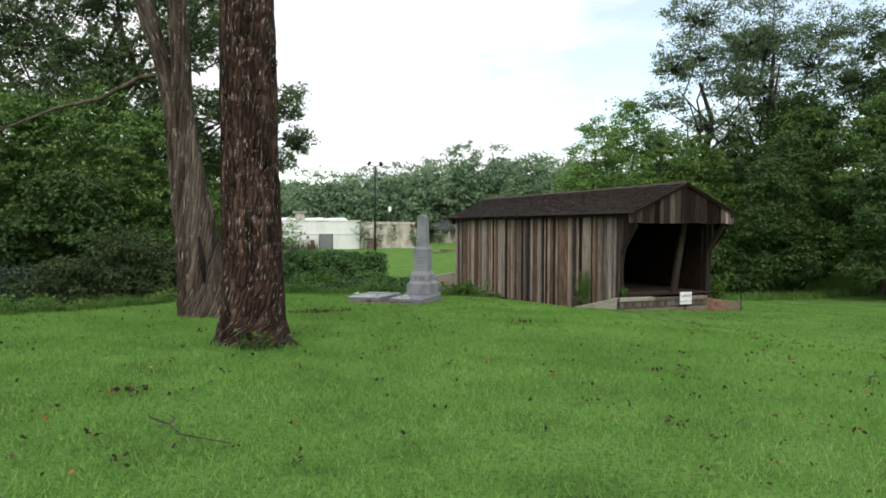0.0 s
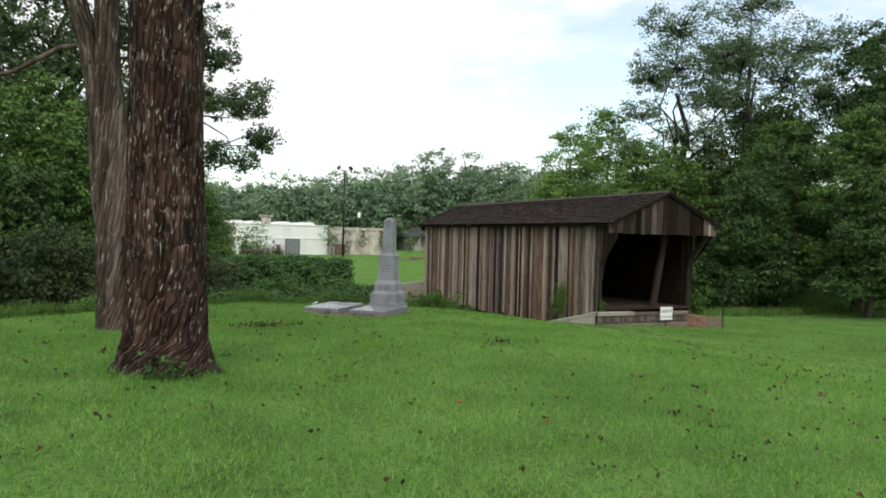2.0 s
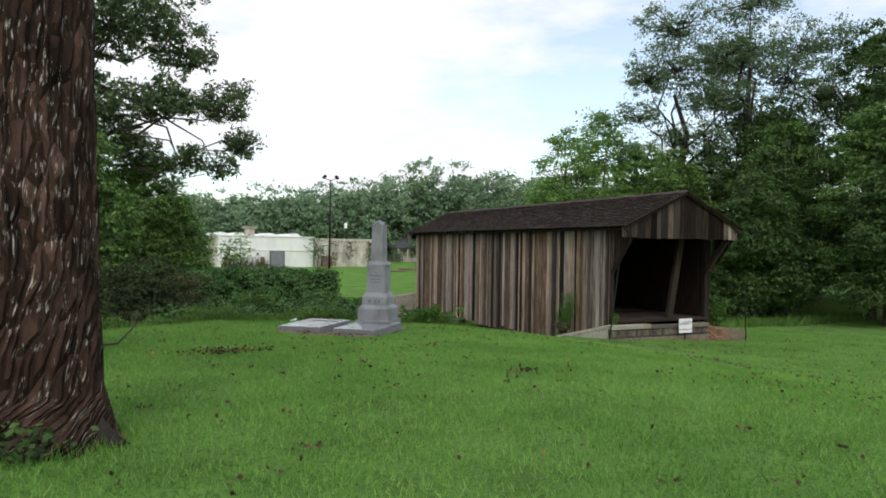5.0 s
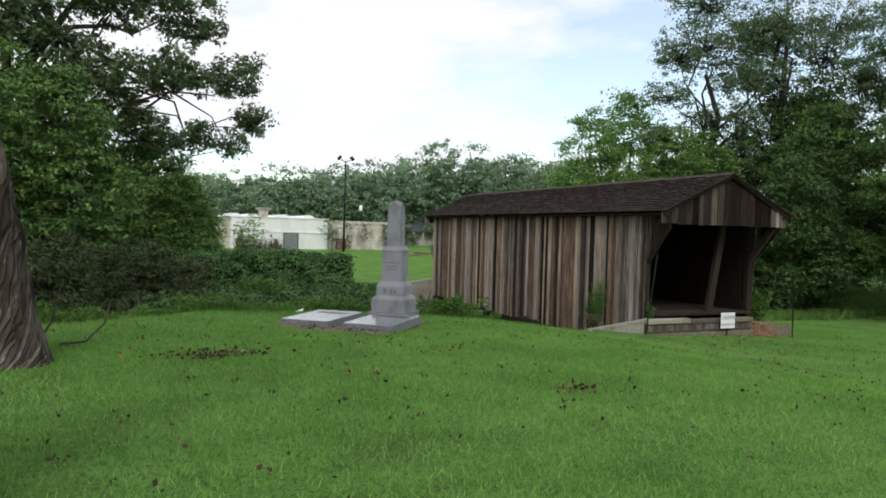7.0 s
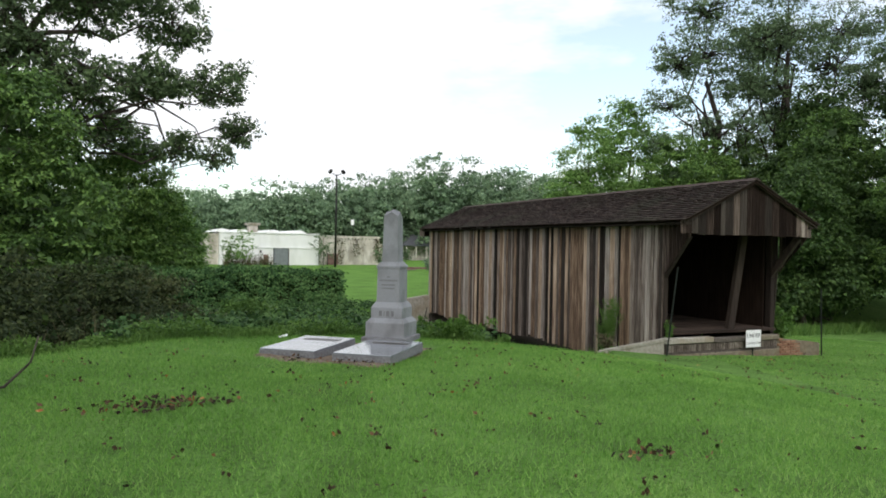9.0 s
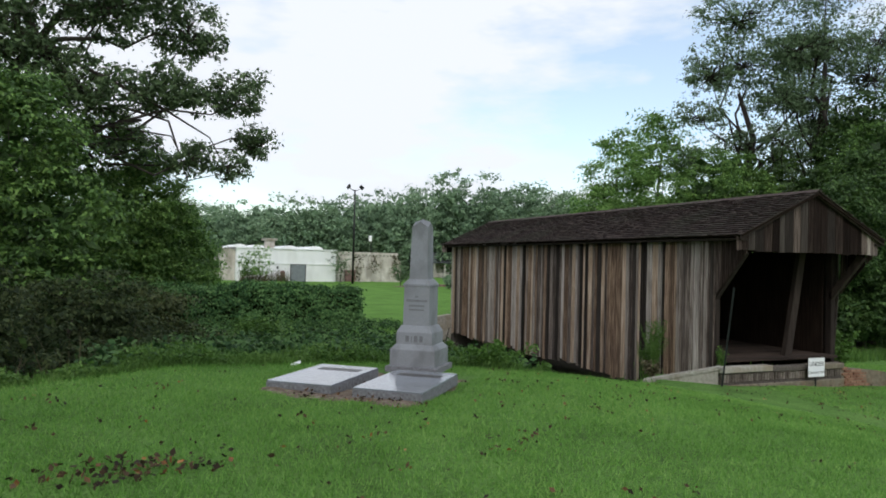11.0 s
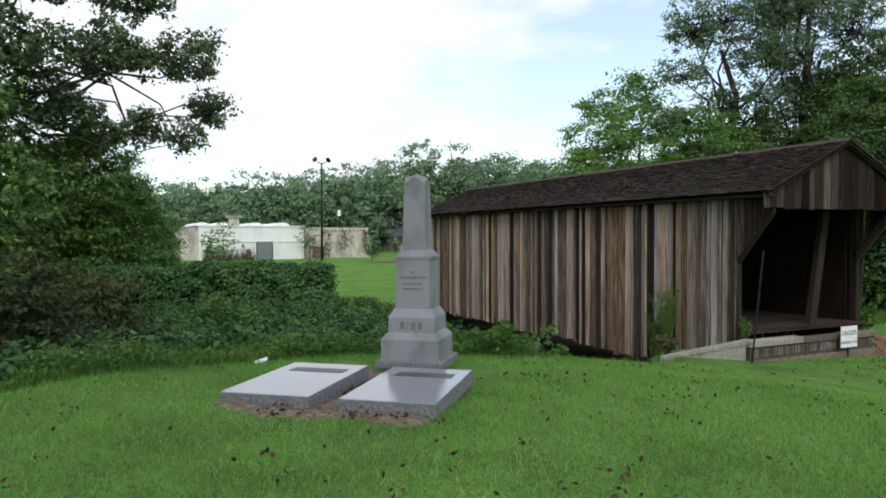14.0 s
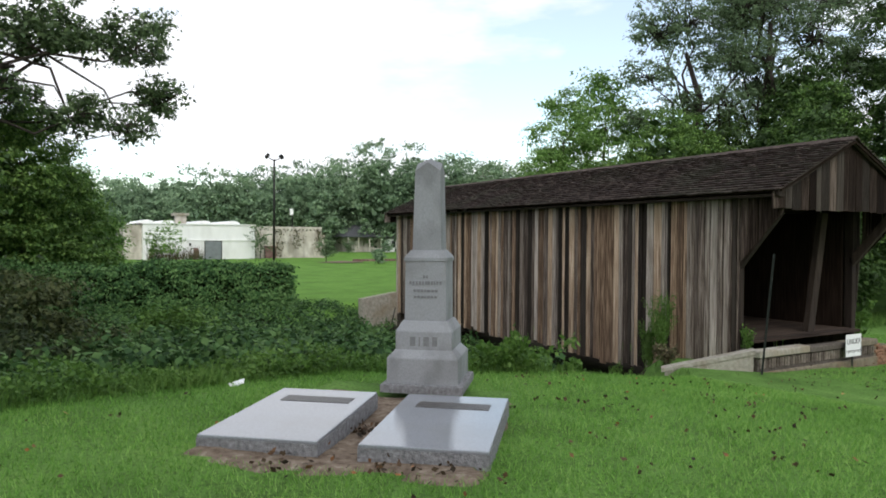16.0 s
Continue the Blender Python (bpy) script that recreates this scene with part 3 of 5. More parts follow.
FLOOR, EAVE, RIDGE = -1.22, 2.02, 3.33
GABLE_Y, BOTTOM = 22.3, -2.33
B0 = (19.4, 23.4, FLOOR)
bridge = thing("covered_bridge", B0, "weathered grey-brown wooden covered bridge with a shingled roof", "covered bridge")
rng = np.random.default_rng(11)


def bbox(name, parent, mat, x0, x1, y0, y1, z0, z1, label="", chamfer=0.0):
    return box(name, parent, mat, x0, x1, y0, y1, z0, z1, label, chamfer, B0)


def prism(name, parent, mat, poly, axis, a0, a1, label=""):
    """A flat outline of (u, z) pushed through along axis 'x' or 'y'."""
    v = []
    for a in (a0, a1):
        for u, z in poly:
            p = (u, a, z) if axis == "y" else (a, u, z)
            v.append((p[0] - B0[0], p[1] - B0[1], p[2] - B0[2]))
    n = len(poly)
    f = [tuple(range(n)), tuple(range(n, 2 * n))[::-1]] + [(i, i + n, (i + 1) % n + n, (i + 1) % n) for i in range(n)]
    return piece(name, mesh_of(name, v, f, mat), parent, label)


def side_wall(name, x, out, label, mats):
    """Upright boards of uneven width and length on one long side; the near end is cut back in a slant."""
    wall = bbox(name, bridge, M_BEAM, min(x - out * 0.03, x - out * 0.07), max(x - out * 0.03, x - out * 0.07), BY0 + 0.1, BY1, 1.5, 1.72, label)
    y = GABLE_Y + 0.03
    while y < BY1:
        w = float(rng.choice([0.06, 0.10, 0.14, 0.18, 0.22, 0.26])) * float(rng.uniform(0.9, 1.1))
        y2 = min(y + w, BY1)
        low = [BOTTOM + float(rng.normal(0, 0.03)) + 0.12 * (rng.random() < 0.08) + 0.03 * math.sin(y * 1.3) for _ in range(2)]
        low = [low[0], low[0] + float(rng.normal(0, 0.01))]
        low = [max(q, gz(x, yy) - 0.1) if yy < 26 else q for q, yy in zip(low, (y, y2))]
        for i, yy in enumerate((y, y2)):
            if yy < BY0 + 0.02:
                low[i] = max(low[i], 1.66 - (yy - GABLE_Y) / (BY0 - GABLE_Y) * 1.2)
        d = float(rng.choice([0.0, 0.0, 0.008, 0.022])) + float(rng.uniform(0, 0.004))
        xa, xb = (x - d, x + 0.03 - d) if out < 0 else (x - 0.03 + d, x + d)
        skew = float(rng.normal(0, 0.006))
        # Boards under the portal overhang get the darkest colour, for its shade.
        prism("board", wall, mats[int(rng.choice(5, p=(0.50, 0.38, 0.05, 0.03, 0.04)))] if y > BY0 - 0.1 else M_BOARD_REDDISH, [(y + 0.004, low[0]), (y2 - 0.004, low[1]), (y2 - 0.004 + skew, 2.0), (y + 0.004 + skew, 2.0)], "x", xa, xb)
        y = y2 + float(rng.choice([0.004, 0.008, 0.014, 0.03]))
    for yy in np.arange(BY0 + 0.2, BY1, 2.2):
        bbox("stud", wall, M_BEAM, *sorted((x - out * 0.04, x - out * 0.16)), yy, yy + 0.13, FLOOR, 1.95)
    return wall


side_wall("side_wall", BX0, -1, "upright weathered boards of uneven width", (M_BOARD, M_BOARD_TAN, M_BOARD_DARK, M_BOARD_DARK, M_BOARD_TAN))
# This side takes the darker board colour for the shade inside.
side_wall("side_wall", BX1, 1, "upright boards darkened for the shade inside", (M_BOARD_DARK,) * 5)
# Added panels that block light leaking through the board gaps.
bbox("lining", bridge, M_INNER_SHADE, BX1 - 0.34, BX1 - 0.30, BY0 + 0.22, BY1 - 0.4, FLOOR, 1.75, "added dark panel that stops light through the wall boards")
bbox("lining", bridge, M_INNER_SHADE, BX0 + 0.30, BX0 + 0.34, BY0 + 0.22, BY1 - 0.4, FLOOR, 1.75, "added dark panel that stops light through the wall boards")


def gable(name, y, thick, label):
    """Boards hung under the roof's slope, with a straight lower edge."""
    g = bbox(name, bridge, M_BEAM, 16.75, 21.8, y + 0.03, y + 0.12, 1.7, 1.84, label)
    x = 16.62
    while x < 21.9:
        w = float(rng.choice([0.14, 0.18, 0.22, 0.26, 0.3]))
        x2 = min(x + w, 21.95)
        top = [EAVE + 0.06 + (RIDGE - EAVE - 0.06) * (1 - abs(q - 19.35) / 2.68) - 0.03 for q in (x, x2)]
        lo = 1.68 + float(rng.normal(0, 0.012))
        poly = [(x + 0.004, lo), (x2 - 0.004, lo), (x2 - 0.004, top[1]), (x + 0.004, top[0])]
        if x < 19.35 < x2:
            poly.insert(3, (19.35, RIDGE - 0.03))
        d = float(rng.uniform(0, 0.012))
        prism("board", g, (M_BOARD_REDDISH, M_BOARD_REDDISH, M_BOARD_REDDISH, M_BOARD_DARK, M_BOARD_DARK, M_BOARD)[int(rng.integers(6))], poly, "y", y - d, y - d + thick)
        x = x2 + 0.003
    return g


gable("front_gable", GABLE_Y, 0.025, "gable of upright weathered boards")
gable("rear_gable", 41.2, 0.025, "gable of upright weathered boards")

for xa, xb in ((BX0 + 0.05, BX0 + 0.23), (BX1 - 0.25, BX1 - 0.07)):
    bbox("portal_post", bridge, M_BEAM, xa, xb, BY0, BY0 + 0.2, FLOOR - 0.3, 1.95, "dark timber post", 0.01)
    bbox("portal_post", bridge, M_BEAM, xa, xb, BY1 - 0.2, BY1, FLOOR - 0.3, 1.95, "dark timber post", 0.01)
    bbox("sill_beam", bridge, M_BEAM, xa, xb, BY0 - 0.2, BY1 + 0.2, FLOOR - 0.55, FLOOR - 0.2, "heavy dark beam")
    prism("brace", bridge, M_BEAM, [(GABLE_Y + 0.1, 1.6), (GABLE_Y + 0.28, 1.7), (BY0 + 0.1, 0.55), (BY0 + 0.02, 0.35)], "x", xa, xa + 0.12, "slanting timber brace")
prism("leaning_post", bridge, M_BEAM, [(19.72, FLOOR), (19.98, FLOOR), (20.50, 1.7), (20.26, 1.7)], "y", BY0 + 0.05, BY0 + 0.19, "leaning brown timber post")
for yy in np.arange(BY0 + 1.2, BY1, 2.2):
    bbox("tie_beam", bridge, M_INNER_SHADE, BX0 + 0.05, BX1 - 0.05, yy, yy + 0.15, 1.75, 1.93)
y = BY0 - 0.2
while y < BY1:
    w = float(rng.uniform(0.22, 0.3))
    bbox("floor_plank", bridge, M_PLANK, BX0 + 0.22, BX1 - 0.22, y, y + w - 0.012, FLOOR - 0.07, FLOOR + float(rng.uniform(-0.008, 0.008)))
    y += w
# Unseen boards added across the far end to keep light out.
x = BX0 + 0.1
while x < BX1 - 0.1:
    bbox("end_board", bridge, M_INNER_SHADE, x, min(x + 0.24, BX1 - 0.1), BY1 - 0.32, BY1 - 0.28, FLOOR, 1.95)
    x += 0.243
# roof: decking, then shingle courses
RX = 19.35
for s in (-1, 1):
    # The deck's dark colour carries the shade under the roof.
    deck = prism("roof_deck", bridge, M_INNER_SHADE, [(RX, RIDGE - 0.05), (RX + s * 2.66, EAVE + 0.06), (RX + s * 2.66, EAVE + 0.01), (RX, RIDGE - 0.11)], "y", GABLE_Y - 0.14, 41.35, "boards under the shingles, darkened for the shade inside")
    bbox("rafter_tail", deck, M_BEAM, *sorted((RX + s * 2.40, RX + s * 2.62)), GABLE_Y - 0.05, 41.2, EAVE - 0.08, EAVE - 0.015)
    run, rise = 2.72, -(RIDGE - EAVE - 0.05)
    length = math.hypot(run, rise)
    ux, uz = s * run / length, rise / length
    nrm = (s * (-rise) / length, run / length)
    rest, rows_n = [], 19
    step = length / rows_n
    made = 0
    for r in range(rows_n):
        d0, d1 = r * step - 0.03, (r + 1) * step + 0.015
        y = GABLE_Y - 0.16 - float(rng.uniform(0, 0.12))
        while y < 41.38:
            w = float(rng.uniform(0.1, 0.2))
            y2 = min(y + w, 41.4)
            lift = 0.055 + float(rng.uniform(0, 0.02))
            j = float(rng.normal(0, 0.008))
            e = d1 + j
            pts = []
            for dd, hgt in ((max(d0, 0), 0.012), (e, lift)):
                for yy in (max(y, GABLE_Y - 0.16) + 0.003, y2 - 0.003):
                    pts.append((RX + ux * dd + nrm[0] * hgt - B0[0], yy - B0[1], RIDGE - 0.03 + uz * dd + nrm[1] * hgt - B0[2]))
            for dd, hgt in ((e, lift - 0.032),):
                for yy in (max(y, GABLE_Y - 0.16) + 0.003, y2 - 0.003):
                    pts.append((RX + ux * dd + nrm[0] * hgt - B0[0], yy - B0[1], RIDGE - 0.03 + uz * dd + nrm[1] * hgt - B0[2]))
            fs = [(0, 1, 3, 2), (2, 3, 5, 4), (0, 2, 4), (1, 5, 3)]
            if s < 0 and y < 24.6 and made < 290:
                piece("shingle", mesh_of("shingle", pts, fs, M_SHINGLE), deck)
                made += 1
            else:
                rest.append((pts, fs))
            y = y2
    tagged(piece("shingles", mesh_of("shingles", *join(rest), M_SHINGLE), deck, "weathered dark wooden shingles"), kind="stuff")
prism("ridge_board", bridge, M_SHINGLE, [(RX - 0.16, RIDGE - 0.05), (RX, RIDGE + 0.05), (RX + 0.16, RIDGE - 0.05), (RX, RIDGE + 0.0)], "y", GABLE_Y - 0.17, 41.4)
for s in (-1, 1):
    prism("barge_board", bridge, M_BEAM, [(RX, RIDGE - 0.0), (RX + s * 2.70, EAVE + 0.05), (RX + s * 2.70, EAVE - 0.07), (RX, RIDGE - 0.13)], "y", GABLE_Y - 0.10, GABLE_Y - 0.06)


# ---- trees ----
def limb_path(rng, a, b, n=5, bend=0.08):
    a, b = Vector(a), Vector(b)
    length = (b - a).length
    return [a.lerp(b, i / (n - 1)) + (Vector(rng.normal(0, bend * length, 3)) if 0 < i < n - 1 else Vector()) for i in range(n)]


def tree(name, x, y, height, radius, blobs, sprays, per, spread, leaf, mat, label, seed, flat=0.55, shell=0.6, twigs=26, inner=260, bark=None, trunk_to=0.75, lean=(0, 0), group="", rise=0.6):
    """A trunk with limbs into every mass of the crown, twigs to its sprays, and a crown of leafy sprays with gaps between."""
    r = np.random.default_rng(seed)
    z = gz(x, y) - 0.15
    ob = thing(name, (x, y, z), label, "tree" if name != "shrub" else "shrub", group)
    top = Vector((lean[0], lean[1], height * trunk_to))
    path = [Vector((0, 0, 0)), Vector((0.02, 0, 0.35))] + limb_path(r, (0.03, 0, 0.8), top, 6, 0.025)
    radii = [radius * 1.5, radius * 1.15] + [radius * (1 - 0.75 * i / 5) for i in range(6)]
    piece("trunk", mesh_of("trunk", *tube_data(path, radii, 12, 0.25), bark or M_BARK, True), ob)
    centres, _ = spray_centres(r, blobs, sprays, shell)
    centres = centres[centres[:, 2] > 0.2]
    for b in blobs:
        start = path[int(r.integers(4, 7)) if b[2] > height * 0.35 else int(r.integers(2, 5))]
        thin = min(1.0, 0.35 + 0.12 * b[3])
        piece("limb", mesh_of("limb", *tube_data(limb_path(r, start, b[:3], 6, 0.06), [radius * thin * q for q in (0.36, 0.3, 0.24, 0.18, 0.12, 0.05)], 7), bark or M_BARK, True), ob)
    chunks = []
    for c in centres[r.permutation(len(centres))[:twigs]]:
        near = min(blobs, key=lambda b: (Vector(b[:3]) - Vector(c)).length)
        chunks.append(tube_data(limb_path(r, near[:3], c, 5, 0.09), [radius * q for q in (0.10, 0.08, 0.06, 0.04, 0.018)], 5))
    tagged(piece("branchwork", mesh_of("branchwork", *join(chunks), bark or M_BARK, True), ob), kind="stuff")
    piece("crown", soup("crown", spray_leaves(r, centres, spread, per, leaf, flat, rise=rise, sides=3), 3, mat), ob)
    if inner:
        # Added leaves in a dark colour put shade into the crown's gaps.
        tagged(piece("inner_growth", soup("inner_growth", crown_infill(r, blobs, inner, height * 0.05 + 0.15), 4, M_LEAF_DARK), ob, "dark leaf infill that puts shade into the crown's gaps"), kind="stuff")
    return ob


# big oak beyond the gully, its boughs hanging over the shrubs
OAK = [(11.1, 3, 9.1, 1.1, 1.3, 0.9), (9.6, 2, 7.7, 1.4, 1.4, 1.0), (7.5, 1, 7.9, 1.5, 1.4, 1.0), (9.9, 2, 11.2, 1.7, 1.8, 1.2), (6.6, 1, 11, 2.3, 2.2, 1.5), (7.6, 2, 14.2, 2.2, 2.3, 1.5), (4, 0, 14.5, 3.4, 3.1, 2.3), (10.8, 3, 12.4, 0.9, 1.1, 0.8),
       (3, -1, 10.4, 2.8, 2.3, 1.8), (0, 0, 18, 6, 5, 3.6), (-5, 0, 14, 5, 4, 3.6), (-3, -2, 10, 4, 3, 2.3), (-11, 0, 15, 5, 4, 4), (-10, -1, 10, 4, 3, 3), (-17, 0, 12, 5, 4, 5), (5.5, 2, 18.0, 3.8, 4, 2.2), (-0.5, -1, 12.5, 3, 3, 2), (5, 0.5, 8.2, 1.5, 1.4, 0.9), (2, 0, 8, 2.5, 2, 1.5)]
tree("oak_tree", -3.0, 44.0, 21, 0.6, OAK + [OAK[i] for i in (0, 1, 2, 3, 4, 5, 6, 8, 9, 10, 11, 12, 13, 16)], 3500, 32, 0.42, 0.20, M_LEAF_OAK, "large oak with dark green spreading boughs", 3, 0.95, 0.15, 560, 0, rise=0.1)
LEFT = [(-5.5, 33, 9.6, M_LEAF_SHADE, 31), (-1.2, 34.0, 9.4, M_LEAF_SHADE, 32), (-10.5, 31, 9.0, M_LEAF_SHADE, 33), (0.8, 47, 10.2, M_LEAF_MID, 34), (-14.5, 25, 8.0, M_LEAF_DARK, 35), (4.3, 51.0, 6.4, M_LEAF_LIGHT, 36), (-18, 33, 10, M_LEAF_SHADE, 37), (-8.5, 39, 10.5, M_LEAF_SHADE, 38), (-14, 38, 11, M_LEAF_SHADE, 39), (-3.5, 39, 10.6, M_LEAF_SHADE, 40), (2.6, 49, 8.6, M_LEAF_MID, 41), (-3.6, 30.0, 6.4, M_LEAF_DARK, 42), (-8.0, 27.0, 7.0, M_LEAF_DARK, 43)]
for x, y, h, m, s in LEFT:
    k = h / 8
    blobs = [(0, 0, h * 0.75, 1.9 * k, 1.8 * k, 1.5 * k), (-1.4 * k, -0.8, h * 0.52, 1.8 * k, 1.6 * k, 1.4 * k), (1.4 * k, -0.6, h * 0.48, 1.7 * k, 1.6 * k, 1.4 * k), (0.2, -1.2, h * 0.28, 2.2 * k, 1.7 * k, 1.3 * k), (0.3, 0.2, h * 0.92, 0.9 * k, 0.9 * k, 0.7 * k), (-1.8 * k, -0.4, h * 0.2, 1.5 * k, 1.5 * k, 1.2 * k), (1.8 * k, -0.4, h * 0.2, 1.5 * k, 1.5 * k, 1.2 * k)]
    near = (y < 37 and x > -12) or x > 0
    tree("understory_tree", x, y, h, 0.16, blobs, int((460 if near else 300) * max(0.7, k)), 84 if near else 64, 0.60 if near else 0.72, 0.155 if near else 0.20, m, "leafy green understory tree growing from the gully", s, 0.5, 0.7, 26, 320 if x < 0 else 110, group="trees along the gully")
for x, y, h, s in ((-6.0, 23.5, 3.0, 51), (-3.2, 25.5, 3.0, 52), (-9, 20, 3.0, 53), (-0.3, 29, 3.0, 54), (-12, 17, 3.0, 55), (2.2, 31.5, 3.0, 56), (0.1, 21.6, 2.3, 81), (1.7, 24.4, 2.6, 82), (-1.3, 19.6, 2.2, 83), (2.7, 27.6, 2.8, 84), (0.7, 26.8, 3.2, 85), (-4.6, 21.5, 3.2, 57), (-2.4, 21.5, 2.7, 58), (-7.0, 18.6, 2.8, 59), (-0.9, 24.2, 2.5, 60)):
    k = h / 3.0
    tree("shrub", x, y, h, 0.07, [(0, 0, 1.5 * k, 1.4, 1.1, 0.8), (-1.1, 0.2, 1.0 * k, 1.2, 1.1, 0.8), (1.2, -0.2, 1.1 * k, 1.2, 1.0, 0.8), (0.3, 0.1, 2.3 * k, 0.9, 0.8, 0.6), (0.2, -0.6, 0.6, 1.5, 0.8, 0.5)], 200, 105, 0.42, 0.085, {51: M_LEAF_BLUE, 53: M_LEAF_BLUE, 57: M_LEAF_BLUE, 58: M_LEAF_BLUE, 84: M_LEAF_OLIVE, 85: M_LEAF_OLIVE}.get(s, M_LEAF_BRUSH), "dark grey-green drooping shrub at the edge of the gully", s, 0.4, 0.5, 18, 90, group="shrubs along the gully")
tree("shrub", 6.0, 29.2, 2.0, 0.05, [(0, 0, 1.0, 1.2, 0.9, 0.6), (0.8, 0.1, 0.7, 0.9, 0.8, 0.5), (-0.9, 0, 0.6, 1.0, 0.8, 0.5), (0, 0.1, 1.5, 0.7, 0.6, 0.4)], 150, 70, 0.3, 0.09, M_LEAF_WEED, "rounded light green bush among the vines", 86, 0.6, 0.6, 12, 60, group="shrubs along the gully")
# right side: tall dark trees behind and beside the bridge
RIGHT = [(40.8, 45.5, 21, 0.52, M_LEAF_GREY, 61, "tall tree with an airy grey-green crown"), (57, 40, 22, 0.42, M_LEAF_DARK, 62, "tall dark green tree"), (36, 33.5, 9.5, 0.28, M_LEAF_DARK, 63, "dark green tree behind the bridge"), (43, 31, 13, 0.3, M_LEAF_SHADE, 64, "full green tree at the lawn edge"), (34.0, 41, 10.5, 0.22, M_LEAF_MID, 65, "green tree behind the bridge roof"), (32, 47.5, 12.6, 0.22, M_LEAF_LIGHT, 66, "light green tree behind the bridge roof"), (50, 32, 20.5, 0.3, M_LEAF_DARK, 67, "dark green tree at the wood edge"), (52, 24, 21, 0.3, M_LEAF_DARK, 68, "dark green tree at the wood edge"), (37, 49, 14.5, 0.25, M_LEAF_LIGHT, 69, "light green tree behind the bridge"), (44, 38, 13.5, 0.28, M_LEAF_SHADE, 70, "green tree in the wood beside the bridge"), (39, 27.5, 8.5, 0.2, M_LEAF_DARK, 71, "dark green tree at the lawn edge"), (62, 31, 20, 0.35, M_LEAF_DARK, 72, "tall dark green tree"), (46.5, 40.5, 15, 0.3, M_LEAF_DARK, 77, "dark green tree behind the bridge"), (40.5, 36, 11.5, 0.25, M_LEAF_DARK, 78, "dark green tree behind the bridge"), (39, 43.5, 11.0, 0.22, M_LEAF_MID, 79, "green tree behind the bridge"), (44, 44.5, 12, 0.22, M_LEAF_MID, 80, "green tree in the wood beside the bridge"), (33.5, 35.0, 6.0, 0.15, M_LEAF_DARK, 73, "young green tree beside the bridge"), (45, 24, 8.5, 0.2, M_LEAF_SHADE, 74, "green tree at the lawn edge"), (46.2, 43, 24, 0.54, M_LEAF_GREY, 76, "tall tree with an airy grey-green crown"), (30.6, 47, 8.6, 0.16, M_LEAF_LIGHT, 75, "light green tree behind the bridge roof")]
for x, y, h, rad, m, s, lab in RIGHT:
    k = h / 10
    if s in (61, 76):
        blobs = [(0, 0, 17.5, 3.8, 3.5, 2.2), (-2.6, 0, 16.5, 2.0, 2.5, 1.4), (-3.4, 0, 13.6, 1.9, 2.5, 1.1), (3, -1, 15.5, 3.3, 3.5, 2.2), (-3.9, 0, 10.8, 1.5, 2.0, 1.1), (1, 0, 12.0, 2.2, 2.6, 1.6), (4.5, 0, 11, 2.6, 2.6, 2), (0, 0, 20.8, 3.4, 3.5, 1.7), (-1.6, 0, 8.2, 2.6, 2.6, 1.9), (6, 0, 18.5, 3, 3, 2.2), (2.5, 0, 7.5, 3, 3, 2), (6.5, -1, 14, 2.6, 3, 2)]
        if s == 76:
            blobs = [tuple(q * 1.1 for q in bb) for bb in blobs]
        tree("tall_tree", x, y, h, rad, blobs, 800, 46, 0.58, 0.18, m, lab, s, 0.85, 0.1, 420, 0, bark=M_BARK_DARK, group="trees by the bridge", rise=0.15)
    else:
        blobs = [(0, 0, h * 0.74, 2.0 * k, 1.8 * k, 1.4 * k), (-1.5 * k, -0.5, h * 0.52, 1.8 * k, 1.7 * k, 1.3 * k), (1.5 * k, -0.5, h * 0.5, 1.8 * k, 1.7 * k, 1.3 * k), (0.2, -1.2, h * 0.28, 2.3 * k, 1.9 * k, 1.4 * k), (0, 0, h * 0.92, 1.0 * k, 1.0 * k, 0.7 * k), (-1.9 * k, 0, h * 0.22, 1.6 * k, 1.6 * k, 1.2 * k), (1.9 * k, 0, h * 0.22, 1.6 * k, 1.6 * k, 1.2 * k)]
        airy = m == M_LEAF_LIGHT
        tree("broadleaf_tree", x, y, h, rad, blobs, int((300 if airy else 430) * k ** (0.9 if h < 14 else 0.6)), 76, 0.64 if h < 14 else 0.95, 0.165 if h < 14 else 0.24, m, lab, s, 0.5, 0.35 if airy else 0.7, 60 if airy else 24, 40 if airy else 380, group="trees by the bridge")
# a thin, nearly bare tree in the far field, and a pale one beside it
for x, y, h, s in ((47.5, 80.5, 12.2, 95), (43.0, 84.0, 9.5, 96)):
    tree("sparse_tree", x, y, h, 0.17, [(0, 0, h * 0.84, 1.6, 1.5, 1.3), (-1.9, 0, h * 0.72, 1.5, 1.4, 1.1), (1.9, 0, h * 0.72, 1.6, 1.4, 1.1), (0.3, 0, h * 0.55, 2.4, 2.0, 1.4), (-2.4, 0, h * 0.45, 1.7, 1.6, 1.2), (2.5, 0, h * 0.42, 1.7, 1.6, 1.3)], 190, 12, 0.4, 0.24, M_LEAF_GREY, "thin pale tree with nearly bare branches in the field", s, 0.6, 0.3, 150, 0, bark=M_BARK_PALE, group="thin trees in the field")

# far woods: rows of domed crowns, distance haze put into the leaf colour
r = np.random.default_rng(5)
far_leaves, far_inner = [], []
